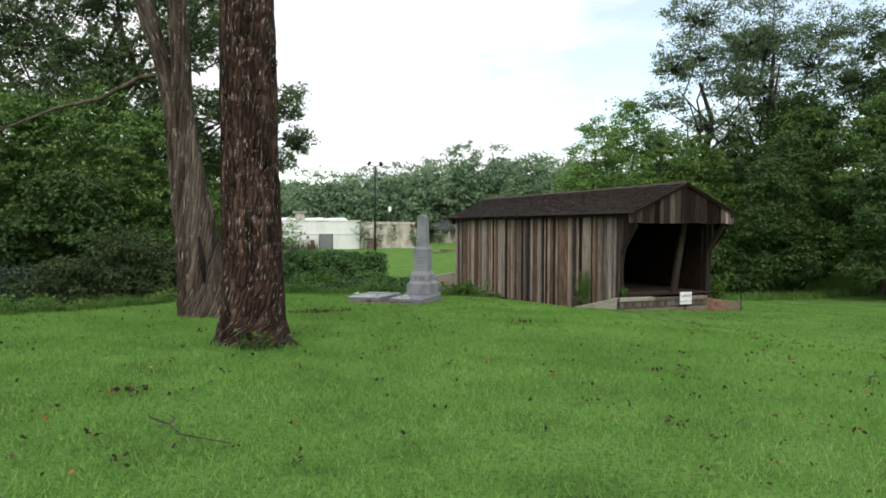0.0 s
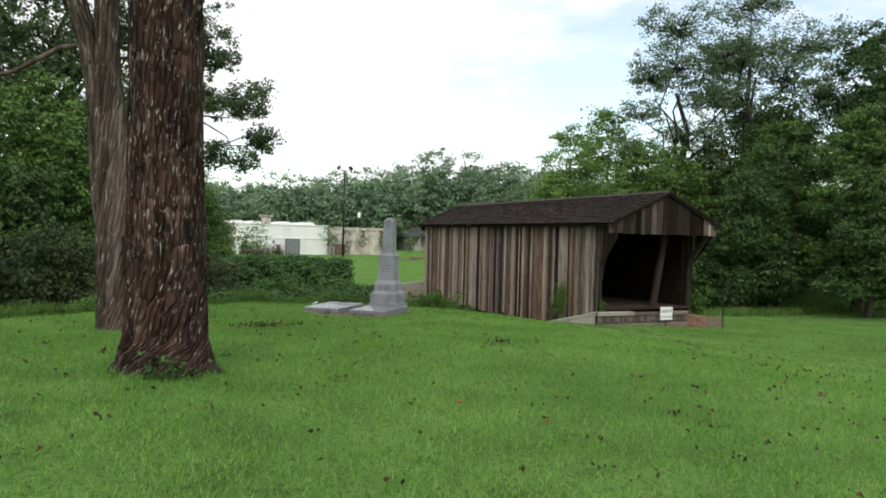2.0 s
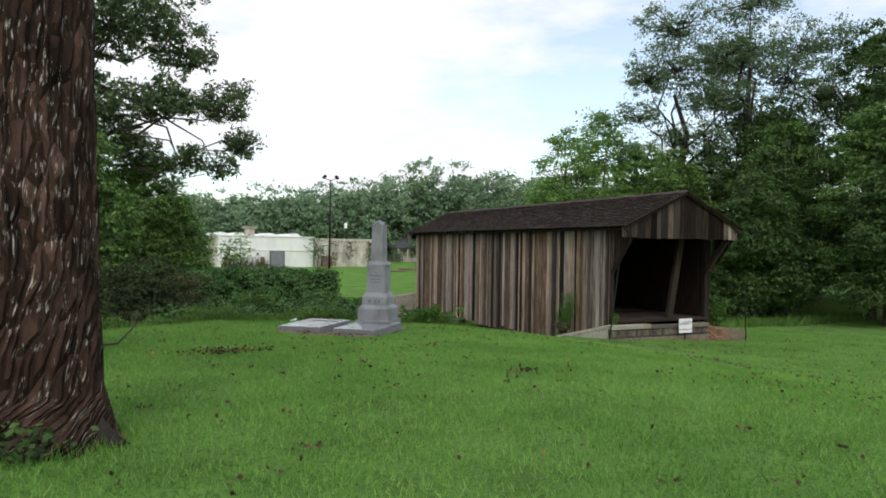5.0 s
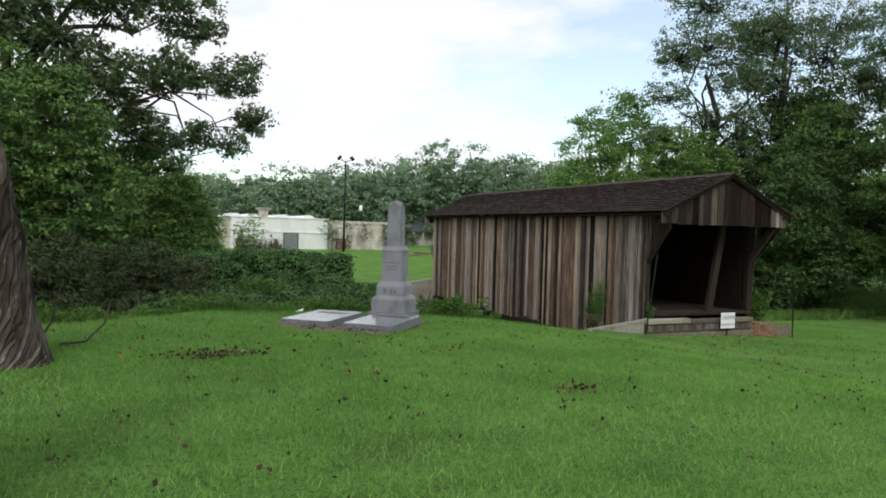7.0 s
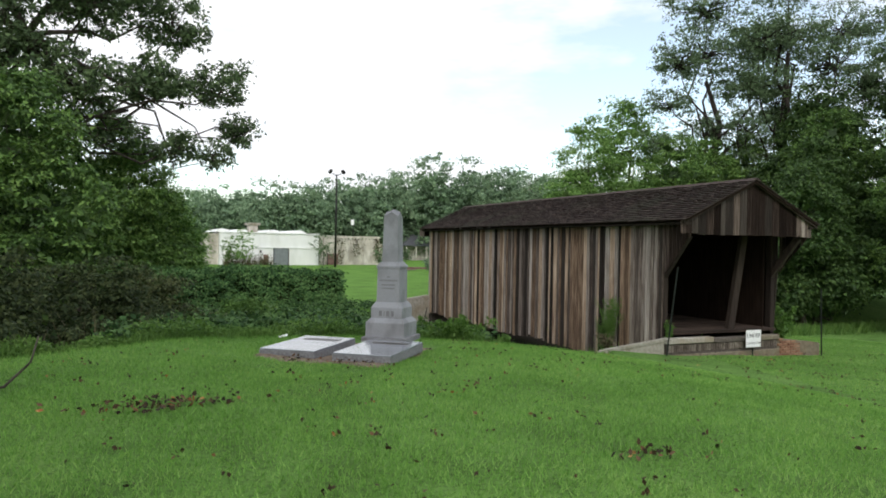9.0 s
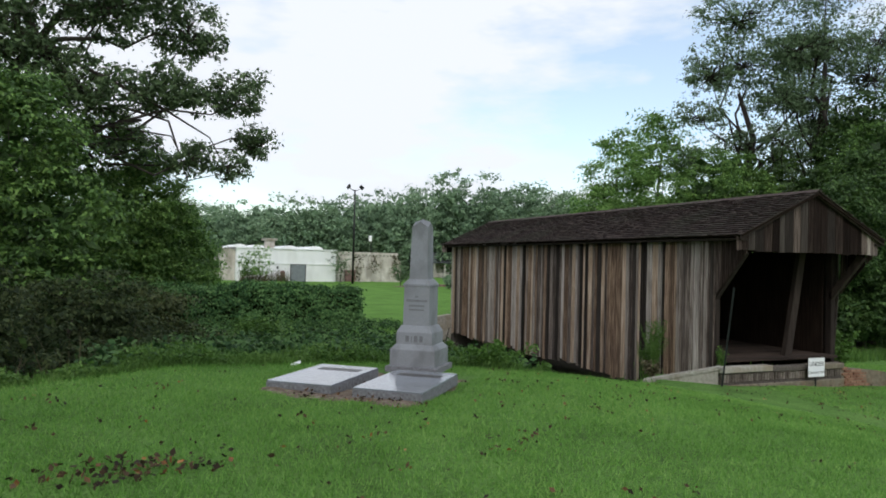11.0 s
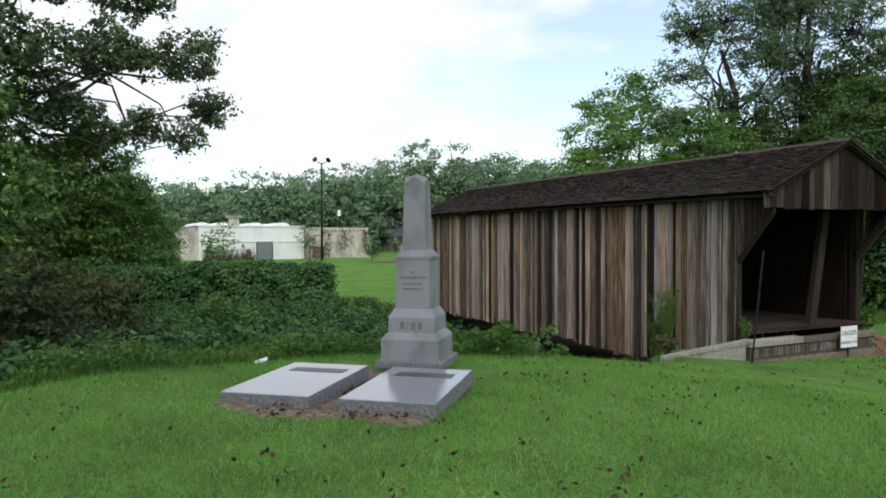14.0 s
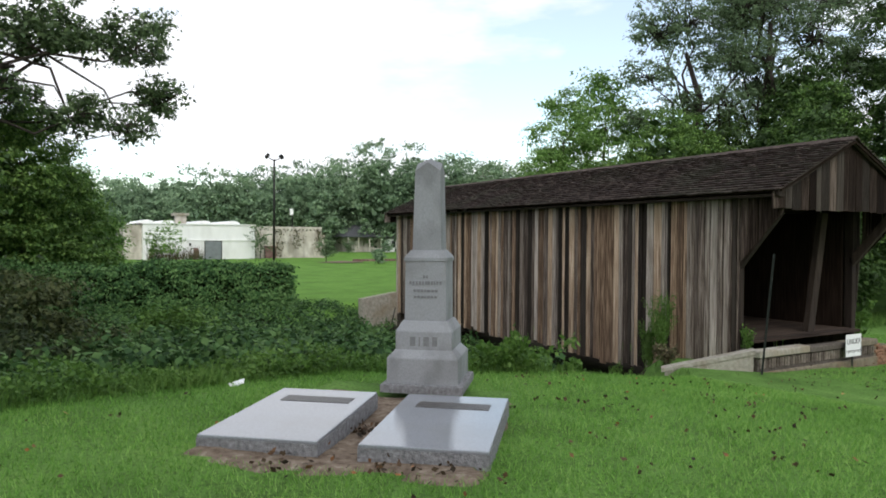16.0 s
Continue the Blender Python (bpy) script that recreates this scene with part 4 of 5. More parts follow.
for i in range(260):
    a = radians(float(r.uniform(46, 108)))
    deg = math.degrees(a)
    d = float(r.uniform(138, 178))
    x, y = d * math.cos(a), d * math.sin(a)
    base = float(np.interp(deg, (46, 58, 66, 72, 78, 84, 92, 100, 108), (19, 19, 20.5, 18.5, 15.5, 13.5, 13.5, 12, 12)))
    h = base * float(r.uniform(0.66, 0.95))
    w = float(r.uniform(3.2, 5.2))
    blobs = [(x, y, -1.8 + h * 0.70, w, w, h * 0.28), (x + r.normal(0, 1.5), y, -1.8 + h * 0.5, w * 1.15, w * 1.15, h * 0.26), (x, y, -1.8 + h * 0.26, w * 1.2, w * 1.2, h * 0.28)]
    c, _ = spray_centres(r, blobs, 58, 0.85, 0.3)
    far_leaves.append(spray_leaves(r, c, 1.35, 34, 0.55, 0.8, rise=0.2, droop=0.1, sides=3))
    far_inner.append(crown_infill(r, blobs, 190, 1.3, 0.88))
tagged(new("far_woods", soup("far_woods", np.concatenate(far_leaves), 3, M_LEAF_HAZED)), "distant green wood along the horizon, haze painted into its leaves", "woods", kind="stuff")
tagged(new("far_woods", soup("far_woods", np.concatenate(far_inner), 4, M_HAZED_INFILL)), "added infill closing gaps in the distant green wood", "woods", kind="stuff")

# ---- the two trunks on the lawn ----
def furrowed(name, parent, path, radii, mat, sides=40, rings=70, plates=0.05, seed=0, label="", up=1.0):
    """A thick trunk whose bark stands in long uneven plates."""
    pts, rad = [], []
    for i in range(rings):
        t = i / (rings - 1) * (len(path) - 1)
        k = min(int(t), len(path) - 2)
        u = t - k
        pts.append(Vector(path[k]).lerp(Vector(path[k + 1]), u))
        rad.append(radii[k] * (1 - u) + radii[k + 1] * u)
    v, f = [], []
    for p, q in zip(pts, rad):
        for k in range(sides):
            a = 2 * math.pi * k / sides
            g = Vector((math.cos(a) * 7, math.sin(a) * 7, p.z * 1.6 * up + seed))
            n1 = abs(noise.noise(g)) * 2 - 0.45
            n2 = noise.noise(g * 2.7) * 0.5
            flare = 1 + 0.10 * noise.noise(Vector((math.cos(a) * 1.2, math.sin(a) * 1.2, seed))) 
            rr = q * flare * (1 + plates * (n1 + n2))
            v.append((p.x + rr * math.cos(a), p.y + rr * math.sin(a), p.z))
    for i in range(rings - 1):
        for k in range(sides):
            a, b = i * sides + k, i * sides + (k + 1) % sides
            f.append((a, b, b + sides, a + sides))
    f.append(tuple(range((rings - 1) * sides, rings * sides)))
    me = mesh_of(name, v, f, mat, True)
    uv = me.uv_layers.new(name="bark")
    ids = np.empty(len(me.loops), dtype=np.int32)
    me.loops.foreach_get("vertex_index", ids)
    co = np.array([(q % sides / sides * 2 * math.pi * rad[q // sides], pts[q // sides].z) for q in range(len(v))])
    flat = co[ids]
    uv.data.foreach_set("uv", flat.ravel())
    return piece(name, me, parent, label)


PX, PY = 1.02, 9.42
pine = thing("pine_tree", (PX, PY, gz(PX, PY) - 0.1), "tall pine with reddish-brown plated bark on the lawn", "tree")
furrowed("trunk", pine, [(0, 0, 0), (0, 0, 0.15), (-0.01, 0, 0.45), (-0.02, 0, 1.2), (-0.06, 0, 4.0), (-0.2, 0, 12.0)], [0.60, 0.51, 0.43, 0.39, 0.358, 0.24], M_BARK_PINE, 72, 240, 0.055, 3.0)
for ang, out_ in ((-28, 0.72), (50, 0.6), (120, 0.6), (185, 0.58), (-85, 0.58)):
    ca, sa = math.cos(radians(ang)), math.sin(radians(ang))
    piece("root", mesh_of("root", *tube_data([(0.30 * ca, 0.30 * sa, 0.42), (0.38 * ca, 0.38 * sa, 0.24), (0.49 * ca, 0.49 * sa, 0.12), (out_ * ca, out_ * sa, 0.03)], [0.06, 0.09, 0.08, 0.03], 12, 0.6), M_BARK_DARK, True), pine)
OX, OY = 0.65, 14.6
old = thing("old_tree", (OX, OY, -0.46), "old weathered tree with a split, hollow double trunk", "tree")


def aside(d, z, back=0.0):
    """A point of the old tree: d to the side of its base in the plane in which it leans."""
    return (0.93 * d + 0.37 * back, -0.37 * d + 0.93 * back, z)


furrowed("trunk", old, [aside(0.02, 0), aside(-0.01, 0.25), aside(-0.06, 0.7), aside(-0.18, 1.75), aside(-0.36, 2.85), aside(-0.49, 4.0), aside(-0.56, 4.6)], [0.60, 0.53, 0.48, 0.41, 0.34, 0.29, 0.26], M_BARK_OLD, 56, 130, 0.10, 9.0, "grey weathered wood and flaking bark")
furrowed("stem", old, [aside(-0.46, 3.8), aside(-0.47, 5.2), aside(-0.55, 6.4), aside(-0.65, 9.5, 0.2)], [0.21, 0.19, 0.17, 0.11], M_BARK_OLD, 32, 80, 0.09, 4.0)
furrowed("stem", old, [aside(-0.56, 3.8), aside(-0.84, 5.2), aside(-1.2, 6.4), aside(-2.0, 9.3, 0.2)], [0.17, 0.16, 0.19, 0.11], M_BARK_OLD, 32, 80, 0.09, 6.0)
v, f = tube_data([aside(0.12, 0.85, -0.43), aside(0.08, 1.25, -0.42), aside(0.0, 1.75, -0.385)], [0.02, 0.07, 0.02], 10)
piece("hollow", mesh_of("hollow", v, f, M_HOLLOW, True), old, "dark rotten hollow")
piece("bough", mesh_of("bough", *tube_data([aside(-0.75, 5.0), aside(-1.4, 5.0, 0.3), aside(-2.3, 4.6, 0.5), aside(-3.4, 4.45, 0.8), aside(-5.2, 3.9, 1.2)], [0.05, 0.045, 0.04, 0.033, 0.02], 9), M_BARK_OLD, True), old, "pale bare bough")
# Unseen crowns, added high up and sized to shade the lawn's left.
for ob, blobs, n_leaves, seed in ((pine, [(-0.3, 0, 13.5, 4.2, 4.2, 1.8), (-0.2, 0.3, 16.0, 3.2, 3.2, 1.8)], 14000, 91), (old, [(-0.6, 0.3, 12, 3.6, 3.4, 1.6), (-3.3, 0.6, 11.6, 2.8, 2.8, 1.4)], 10000, 92)):
    rr = np.random.default_rng(seed)
    c, _ = spray_centres(rr, blobs, n_leaves // 40, 0.3)
    piece("crown", soup("crown", spray_leaves(rr, c, 0.4, 40, 0.2), 4, M_LEAF_DARK), ob)
    for b_ in blobs:
        top_ = {91: (-0.15, 0, 9.5), 92: (-0.6, 0.1, 8.4)}[seed]
        piece("limb", mesh_of("limb", *tube_data(limb_path(rr, top_, b_[:3], 5, 0.05), [0.14, 0.12, 0.09, 0.06, 0.03], 8), M_BARK, True), ob)

# ---- vines, hedge and weeds in the gully ----
r = np.random.default_rng(21)


def vine_top(x, y):
    """The upper side of the vine carpet, bridging the gully."""
    past = y - np.interp(x, EDGE_X, EDGE_Y)
    slope = lawn_height(x, np.interp(x, EDGE_X, EDGE_Y)) - 0.12 - 0.075 * np.clip(past, 0, 30)
    humps = 0.22 * np.sin(x * 1.1 + 0.4 * y) * np.sin(y * 0.9 - 0.3 * x) + 0.12 * np.sin(x * 2.7 + y * 1.9)
    slope = slope - 1.6 * smooth01((x - 10.0) / 4)
    return np.maximum(np.maximum(slope, -2.1 - 0.7 * smooth01((x - 11) / 4)) + humps * np.clip(past / 3, 0, 1), ground_height(x, y) + 0.12)


n = 21000
vx, vy = r.uniform(-9, 16.6, n), r.uniform(19, 42.8, n)
past = vy - np.interp(vx, EDGE_X, EDGE_Y)
keep = (past > 1.2 + 0.6 * np.sin(vx * 1.7)) & ((vx > 2.2) | (past > 4.5)) & (r.random(n) < 1.25 - 1.2 * smooth01((vx - 10.3) / 2.2) * smooth01((33 - vy) / 4) - 0.6 * smooth01((vx - 13) / 3)) & (r.random(n) < np.clip(1.25 - past / 26, 0.4, 1))
vx, vy = vx[keep], vy[keep]
vz = vine_top(vx, vy) + r.normal(0, 0.10, len(vx)) + 0.35 * np.maximum(0, np.sin(vx * 1.9 + vy) * np.sin(vy * 1.6 - vx * 0.6) - 0.35)
tagged(new("vine_carpet", soup("vine_carpet", spray_leaves(r, np.stack([vx, vy, vz], -1), 0.24, 12, 0.12, 0.5, rise=0.8, droop=0.25), 4, M_LEAF_VINE)), "dense green creeping vines filling the gully", "vines", kind="stuff")
# Dark sheet laid below the vine leaves in place of their shade.
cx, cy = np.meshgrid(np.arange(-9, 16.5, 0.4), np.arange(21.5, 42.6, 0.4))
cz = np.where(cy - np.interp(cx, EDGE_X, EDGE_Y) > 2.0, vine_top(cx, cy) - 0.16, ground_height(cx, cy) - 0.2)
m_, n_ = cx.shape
tagged(new("vine_shade_sheet", mesh_of("vine_shade_sheet", np.stack([cx, cy, cz], -1).reshape(-1, 3), [(j * n_ + i, j * n_ + i + 1, (j + 1) * n_ + i + 1, (j + 1) * n_ + i) for j in range(m_ - 1) for i in range(n_ - 1)], M_SHADE_CORE, True)), "dark sheet under the vine leaves that paints in their shade", "vines", kind="stuff")

hedge = thing("hedge", (7.0, 43.2, -2.2), "clipped dark green hedge overgrown with vines", "hedge")
HX0, HX1, HY0, HY1, HZ = -5.0, 5.85, -0.7, 0.9, 1.95


def hump(x):
    return HZ + 0.13 * np.sin(x * 0.9) + 0.09 * np.sin(x * 2.3 + 1) + 0.06 * np.sin(x * 5.1) - 0.12 * (np.abs(x - 3.2) < 0.7)


k = 900
front = np.stack([r.uniform(HX0, HX1, k), HY0 + r.normal(0, 0.07, k), np.zeros(k)], -1)
front[:, 2] = r.uniform(-0.2, 1, k) * hump(front[:, 0])
front[:, 1] -= 0.20 * np.sin(front[:, 0] * 2.1 + front[:, 2] * 1.3) * np.sin(front[:, 2] * 2.6 + front[:, 0]) + 0.10 * np.maximum(0, 1 - front[:, 2])
top = np.stack([r.uniform(HX0, HX1, k // 2), r.uniform(HY0, HY1, k // 2), np.zeros(k // 2)], -1)
top[:, 2] = hump(top[:, 0]) + r.normal(0, 0.06, k // 2)
end = np.stack([HX1 - 0.08 + r.normal(0, 0.06, k // 5), r.uniform(HY0, HY1, k // 5), r.uniform(-0.2, HZ - 0.1, k // 5)], -1)
end[:, 0] -= 0.12 * (end[:, 2] / HZ)
facing = np.concatenate([np.tile((0, -0.7, 0), (k, 1)), np.zeros((k // 2, 3)), np.tile((0.8, 0, 0), (k // 5, 1))])
piece("foliage", soup("foliage", spray_leaves(r, np.concatenate([front, top, end]), 0.22, 26, 0.125, 0.8, facing, 0.3, 0.7), 4, M_LEAF_HEDGE), hedge)
# Dark box inside the hedge paints in the shade behind its leaves.
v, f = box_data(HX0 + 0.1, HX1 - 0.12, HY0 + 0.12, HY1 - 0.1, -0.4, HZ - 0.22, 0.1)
piece("inner_growth", mesh_of("inner_growth", v, f, M_SHADE_CORE), hedge, "dark box that paints in the shade within the hedge")


def blades(rng, x, y, z, height, width, lean):
    """Single-triangle blades standing on (x, y, z)."""
    n = len(x)
    a = rng.uniform(0, 2 * math.pi, n)
    h = height * rng.uniform(0.5, 1.25, n)
    w = width * rng.uniform(0.7, 1.3, n)
    b = np.stack([x, y, z], -1)
    side = np.stack([np.cos(a), np.sin(a), np.zeros(n)], -1) * w[:, None] / 2
    t = rng.normal(0, lean, (n, 2)) * h[:, None]
    tip = b + np.concatenate([t, h[:, None]], 1)
    return np.stack([b - side, b + side, tip], 1)


# tall weeds along the edge of the lawn
n = 15000
wx = r.uniform(-9, 16.2, n)
wp = np.abs(r.normal(0, 0.75, n)) + 0.1
wy = np.interp(wx, EDGE_X, EDGE_Y) + wp
tuft = 0.5 + 0.5 * np.sin(wx * 2.1 + 0.7) * np.sin(wx * 0.77)
keep = (r.random(n) < 0.35 + 0.65 * tuft) & (r.random(n) < 1.1 - 0.98 * smooth01((wx - 9) / 3))
wx, wy, tuft = wx[keep], wy[keep], tuft[keep]
hgt = 0.09 + 0.17 * tuft + 0.06 * (wx < 2)
tagged(new("edge_weeds", soup("edge_weeds", blades(r, wx, wy, ground_height(wx, wy) - 0.03, hgt, 0.022, 0.3), 3, M_LEAF_WEED)), "rank light green weeds along the lawn edge", "weeds", kind="stuff")
n = 30000
wx = r.uniform(-6, 9.9, n)
wy = np.interp(wx, EDGE_X, EDGE_Y) + 0.2 + np.abs(r.normal(0, 0.75, n))
wz = ground_height(wx, wy) + r.uniform(0.02, 0.42, n) * (0.45 + 0.3 * np.sin(wx * 2.1 + 0.7) + 0.25 * np.sin(wx * 5.3 + wy * 3))
tagged(new("edge_leaves", soup("edge_leaves", leaf_quads(r, np.stack([wx, wy, wz], -1), 0.055, 0.3, 0.1), 4, M_LEAF_WEED)), "broad-leaved light green weeds along the lawn edge", "weeds", kind="stuff")
n = 2600
wx, wy = r.uniform(-9, 3.2, n), r.uniform(20.5, 28.5, n)
keep = (wy - np.interp(wx, EDGE_X, EDGE_Y) > 0.7) & (np.sin(wx * 1.9) * np.sin(wy * 1.3 + wx) > -0.1)
wx, wy = wx[keep], wy[keep]
tagged(new("dry_stalks", soup("dry_stalks", blades(r, wx, wy, vine_top(wx, wy) - 0.2, 0.75, 0.03, 0.4), 3, M_LEAF_DRY)), "tall brown-green stalks among the vines", "weeds", kind="stuff")
n = 14000
wx, wy = r.uniform(22.6, 44, n), r.uniform(23.0, 34, n)
keep = np.abs(wy - np.interp(wx, EDGE_X, EDGE_Y) + 0.3) < 1.3
wx, wy = wx[keep], wy[keep]
tagged(new("bank_weeds", soup("bank_weeds", blades(r, wx, wy, ground_height(wx, wy) - 0.03, 0.5, 0.05, 0.35), 3, M_LEAF_WEED)), "light green weeds below the dark trees", "weeds", kind="stuff")


def weed_plant(x, y, h, spread, count, label, mat, leaf=0.07, seed=0):
    rr = np.random.default_rng(seed)
    ob = thing("weed_plant", (x, y, gz(x, y) - 0.03), label, "weed", "weeds by the bridge")
    for _ in range(count):
        tip = Vector((float(rr.normal(0, spread)), float(rr.normal(0, spread)), h * float(rr.uniform(0.7, 1.1))))
        path = limb_path(rr, (float(rr.normal(0, spread * 0.3)), float(rr.normal(0, spread * 0.3)), 0), tip, 5, 0.03)
        stem = piece("stem", mesh_of("stem", *tube_data(path, [0.012, 0.01, 0.008, 0.006, 0.003], 5), M_LEAF_WEED), ob)
        q = np.array([path[1 + int(i)].lerp(path[2 + int(i)], float(u)) for i, u in zip(rr.integers(0, 3, 130), rr.random(130))])
        piece("foliage", soup("foliage", leaf_quads(rr, q + rr.normal(0, 0.035, q.shape), leaf, 0.0, -0.4), 4, mat), stem)
    return ob


for wx_, wy_, wh_, ws_, wn_, wseed_ in ((16.55, 25.15, 1.5, 0.17, 30, 1), (16.6, 25.6, 1.2, 0.12, 16, 8), (16.5, 26.7, 1.0, 0.11, 14, 2)):
    weed_plant(wx_, wy_, wh_, ws_, wn_, "tall feathery green weed against the bridge boards", M_LEAF_WEED, 0.042, wseed_)
weed_plant(9.2, 21.3, 0.55, 0.30, 11, "bushy light green weed in the gully", M_LEAF_WEED, 0.08, 3)
weed_plant(10.6, 21.4, 0.25, 0.16, 5, "low bushy green weed in the gully", M_LEAF_WEED, 0.06, 4)
weed_plant(22.7, 24.0, 1.3, 0.3, 9, "tall light green weed beside the bridge", M_LEAF_WEED, 0.12, 5)
weed_plant(17.1, 23.25, 1.0, 0.07, 4, "thin green creeper on the bridge corner", M_LEAF_WEED, 0.06, 6)
weed_plant(15.6, 24.2, 0.45, 0.2, 6, "low dry weed by the bridge", M_LEAF_DRY, 0.07, 7)

# ---- abutment, wing walls, fence posts, sign ----
def wall_run(name, a, b, z_a, z_b, thick, base, mat, label, parent=None):
    """A low wall between two plan points with a sloping top."""
    a, b = Vector((*a, 0)), Vector((*b, 0))
    d = (b - a).normalized()
    nrm = Vector((-d.y, d.x, 0)) * thick / 2
    v = []
    for p, z in ((a, z_a), (b, z_b)):
        for s in (-1, 1):
            q = p + nrm * s
            v += [(q.x, q.y, base), (q.x, q.y, z)]
    f = [(0, 1, 3, 2), (4, 6, 7, 5), (0, 4, 5, 1), (2, 3, 7, 6), (1, 5, 7, 3), (0, 2, 6, 4)]
    return v, f


abut = thing("brick_abutment", (18.4, 22.45, -2.2), "low brick abutment wall with a pale concrete cap", "retaining wall")
A0 = (18.4, 22.45, -2.2)


def abox(name, parent, mat, x0, x1, y0, y1, z0, z1, label="", chamfer=0.0):
    return box(name, parent, mat, x0, x1, y0, y1, z0, z1, label, chamfer, A0)


abox("core", abut, M_MORTAR, 16.25, 20.55, 22.34, 22.85, -2.3, -1.40, "mortar")
abox("cap", abut, M_CONCRETE, 16.2, 17.9, 22.24, 22.52, -1.40, -1.25, "pale concrete cap", 0.02)
abox("cap", abut, M_MORTAR, 17.92, 19.3, 22.26, 22.52, -1.42, -1.29, "dark worn cap", 0.02)
abox("cap", abut, M_CONCRETE_TAN, 19.32, 20.55, 22.24, 22.52, -1.42, -1.28, "worn tan concrete cap", 0.02)
abox("footing", abut, M_CONCRETE_TAN, 16.26, 20.56, 22.24, 22.33, -2.35, -1.70, "stained tan concrete footing", 0.02)
soldier = mesh_of("brick", *box_data(-0.034, 0.034, -0.03, 0.08, -0.10, 0.10, 0.006), M_BRICK)
red_brick = mesh_of("brick", *box_data(-0.10, 0.10, -0.03, 0.08, -0.032, 0.032, 0.006), M_BRICK_RED)
rb = random.Random(4)
x = 16.32
while x < 20.5:
    piece("brick", soldier, abut, at=pose(x - A0[0], 22.33 - A0[1] + rb.uniform(-0.008, 0.01), -1.53 - A0[2] + rb.uniform(-0.006, 0.006), 0, rb.uniform(-2, 2), 0))
    x += 0.092
rw = thing("brick_wing_wall", (21.4, 22.4, -2.2), "low orange brick wing wall beside the bridge", "retaining wall")
v, f = wall_run("core", (20.56, 22.5), (22.35, 22.42), -1.40, -1.60, 0.3, -2.4, M_MORTAR, "")
piece("core", mesh_of("core", [(p[0] - 21.4, p[1] - 22.4, p[2] + 2.2) for p in v], f, M_CONCRETE_TAN), rw, "tan mortar")
for row in range(11):
    x = 20.66 + (row % 2) * 0.11
    while x < 22.3:
        z = -1.44 - 0.078 * row
        if z < -1.42 - (x - 20.56) * 0.112:
            piece("brick", red_brick, rw, at=pose(x - 21.4, 22.33 - 22.4 + rb.uniform(-0.006, 0.01), z + 2.2, 0, 0, rb.uniform(-1, 1)))
        x += 0.222
lw = thing("concrete_wing_wall", (15.7, 23.0, -2.2), "sloping concrete wing wall with orange stains", "retaining wall")
v, f = wall_run("wall", (16.28, 22.48), (15.1, 23.75), -1.30, -1.78, 0.30, -2.5, M_CONCRETE, "")
piece("wall", mesh_of("wall", [(p[0] - 15.7, p[1] - 23.0, p[2] + 2.2) for p in v], f, M_CONCRETE), lw)
v, f = wall_run("cap", (16.3, 22.46), (15.05, 23.80), -1.24, -1.73, 0.36, -1.80, M_CONCRETE, "")
v = [(p[0], p[1], p[2] if i % 2 else (-1.32 if i < 4 else -1.81)) for i, p in enumerate(v)]
piece("cap", mesh_of("cap", [(p[0] - 15.7, p[1] - 23.0, p[2] + 2.2) for p in v], f, M_CONCRETE), lw, "pale worn coping")
fw = thing("concrete_wing_wall", (16.2, 40.9, -2.2), "grey concrete wing wall at the far end of the bridge", "retaining wall")
v, f = wall_run("wall", (17.0, 40.9), (15.2, 40.6), -1.40, -1.62, 0.32, -2.9, M_CONCRETE, "")
piece("wall", mesh_of("wall", [(p[0] - 16.2, p[1] - 40.9, p[2] + 2.2) for p in v], f, M_CONCRETE), fw)
far_ab = thing("stone_abutment", (19.4, 40.9, -3.0), "dark stone abutment under the far end of the bridge", "retaining wall")
piece("wall", mesh_of("wall", *box_data(-2.3, 2.3, -0.3, 0.3, -0.9, 1.2), M_MORTAR), far_ab)


def steel_post(x, y, lean, h, label):
    """A steel T-section fence post with studs and an anchor spade."""
    ob = thing("fence_post", (x, y, gz(x, y) - 0.25), label, "fence post", "fence posts by the bridge")
    ob.rotation_euler = (0, radians(lean), 0)
    v, f = join([box_data(-0.022, 0.022, -0.004, 0.004, 0, h), box_data(-0.004, 0.004, -0.03, -0.003, 0, h)])
    piece("post", mesh_of("post", v, f, M_METAL), ob)
    v, f = join([box_data(-0.009, 0.009, 0.004, 0.012, z, z + 0.012) for z in np.arange(0.35, h - 0.05, 0.055)])
    tagged(piece("studs", mesh_of("studs", v, f, M_METAL), ob), kind="stuff")
    return ob


steel_post(15.93, 22.05, 8.0, 2.68, "dark green steel fence post leaning before the bridge")
steel_post(22.15, 22.05, -2.0, 2.35, "dark steel fence post beside the brick wall")
steel_post(16.30, 40.3, 14.0, 1.75, "dark leaning steel fence post at the far end of the bridge")

sign = thing("warning_sign", (19.30, 22.12, gz(19.3, 22.12) - 0.1), "white sign with black letters before the bridge", "sign")
SZ = -1.08 - (gz(19.3, 22.12) - 0.1)
box("panel", sign, M_SIGN, -0.30, 0.30, -0.012, 0.0, SZ - 0.50, SZ, "white sign face", 0.004)
box("stake", sign, M_METAL, -0.015, 0.015, 0.002, 0.03, 0, SZ - 0.04, "dark steel stake")
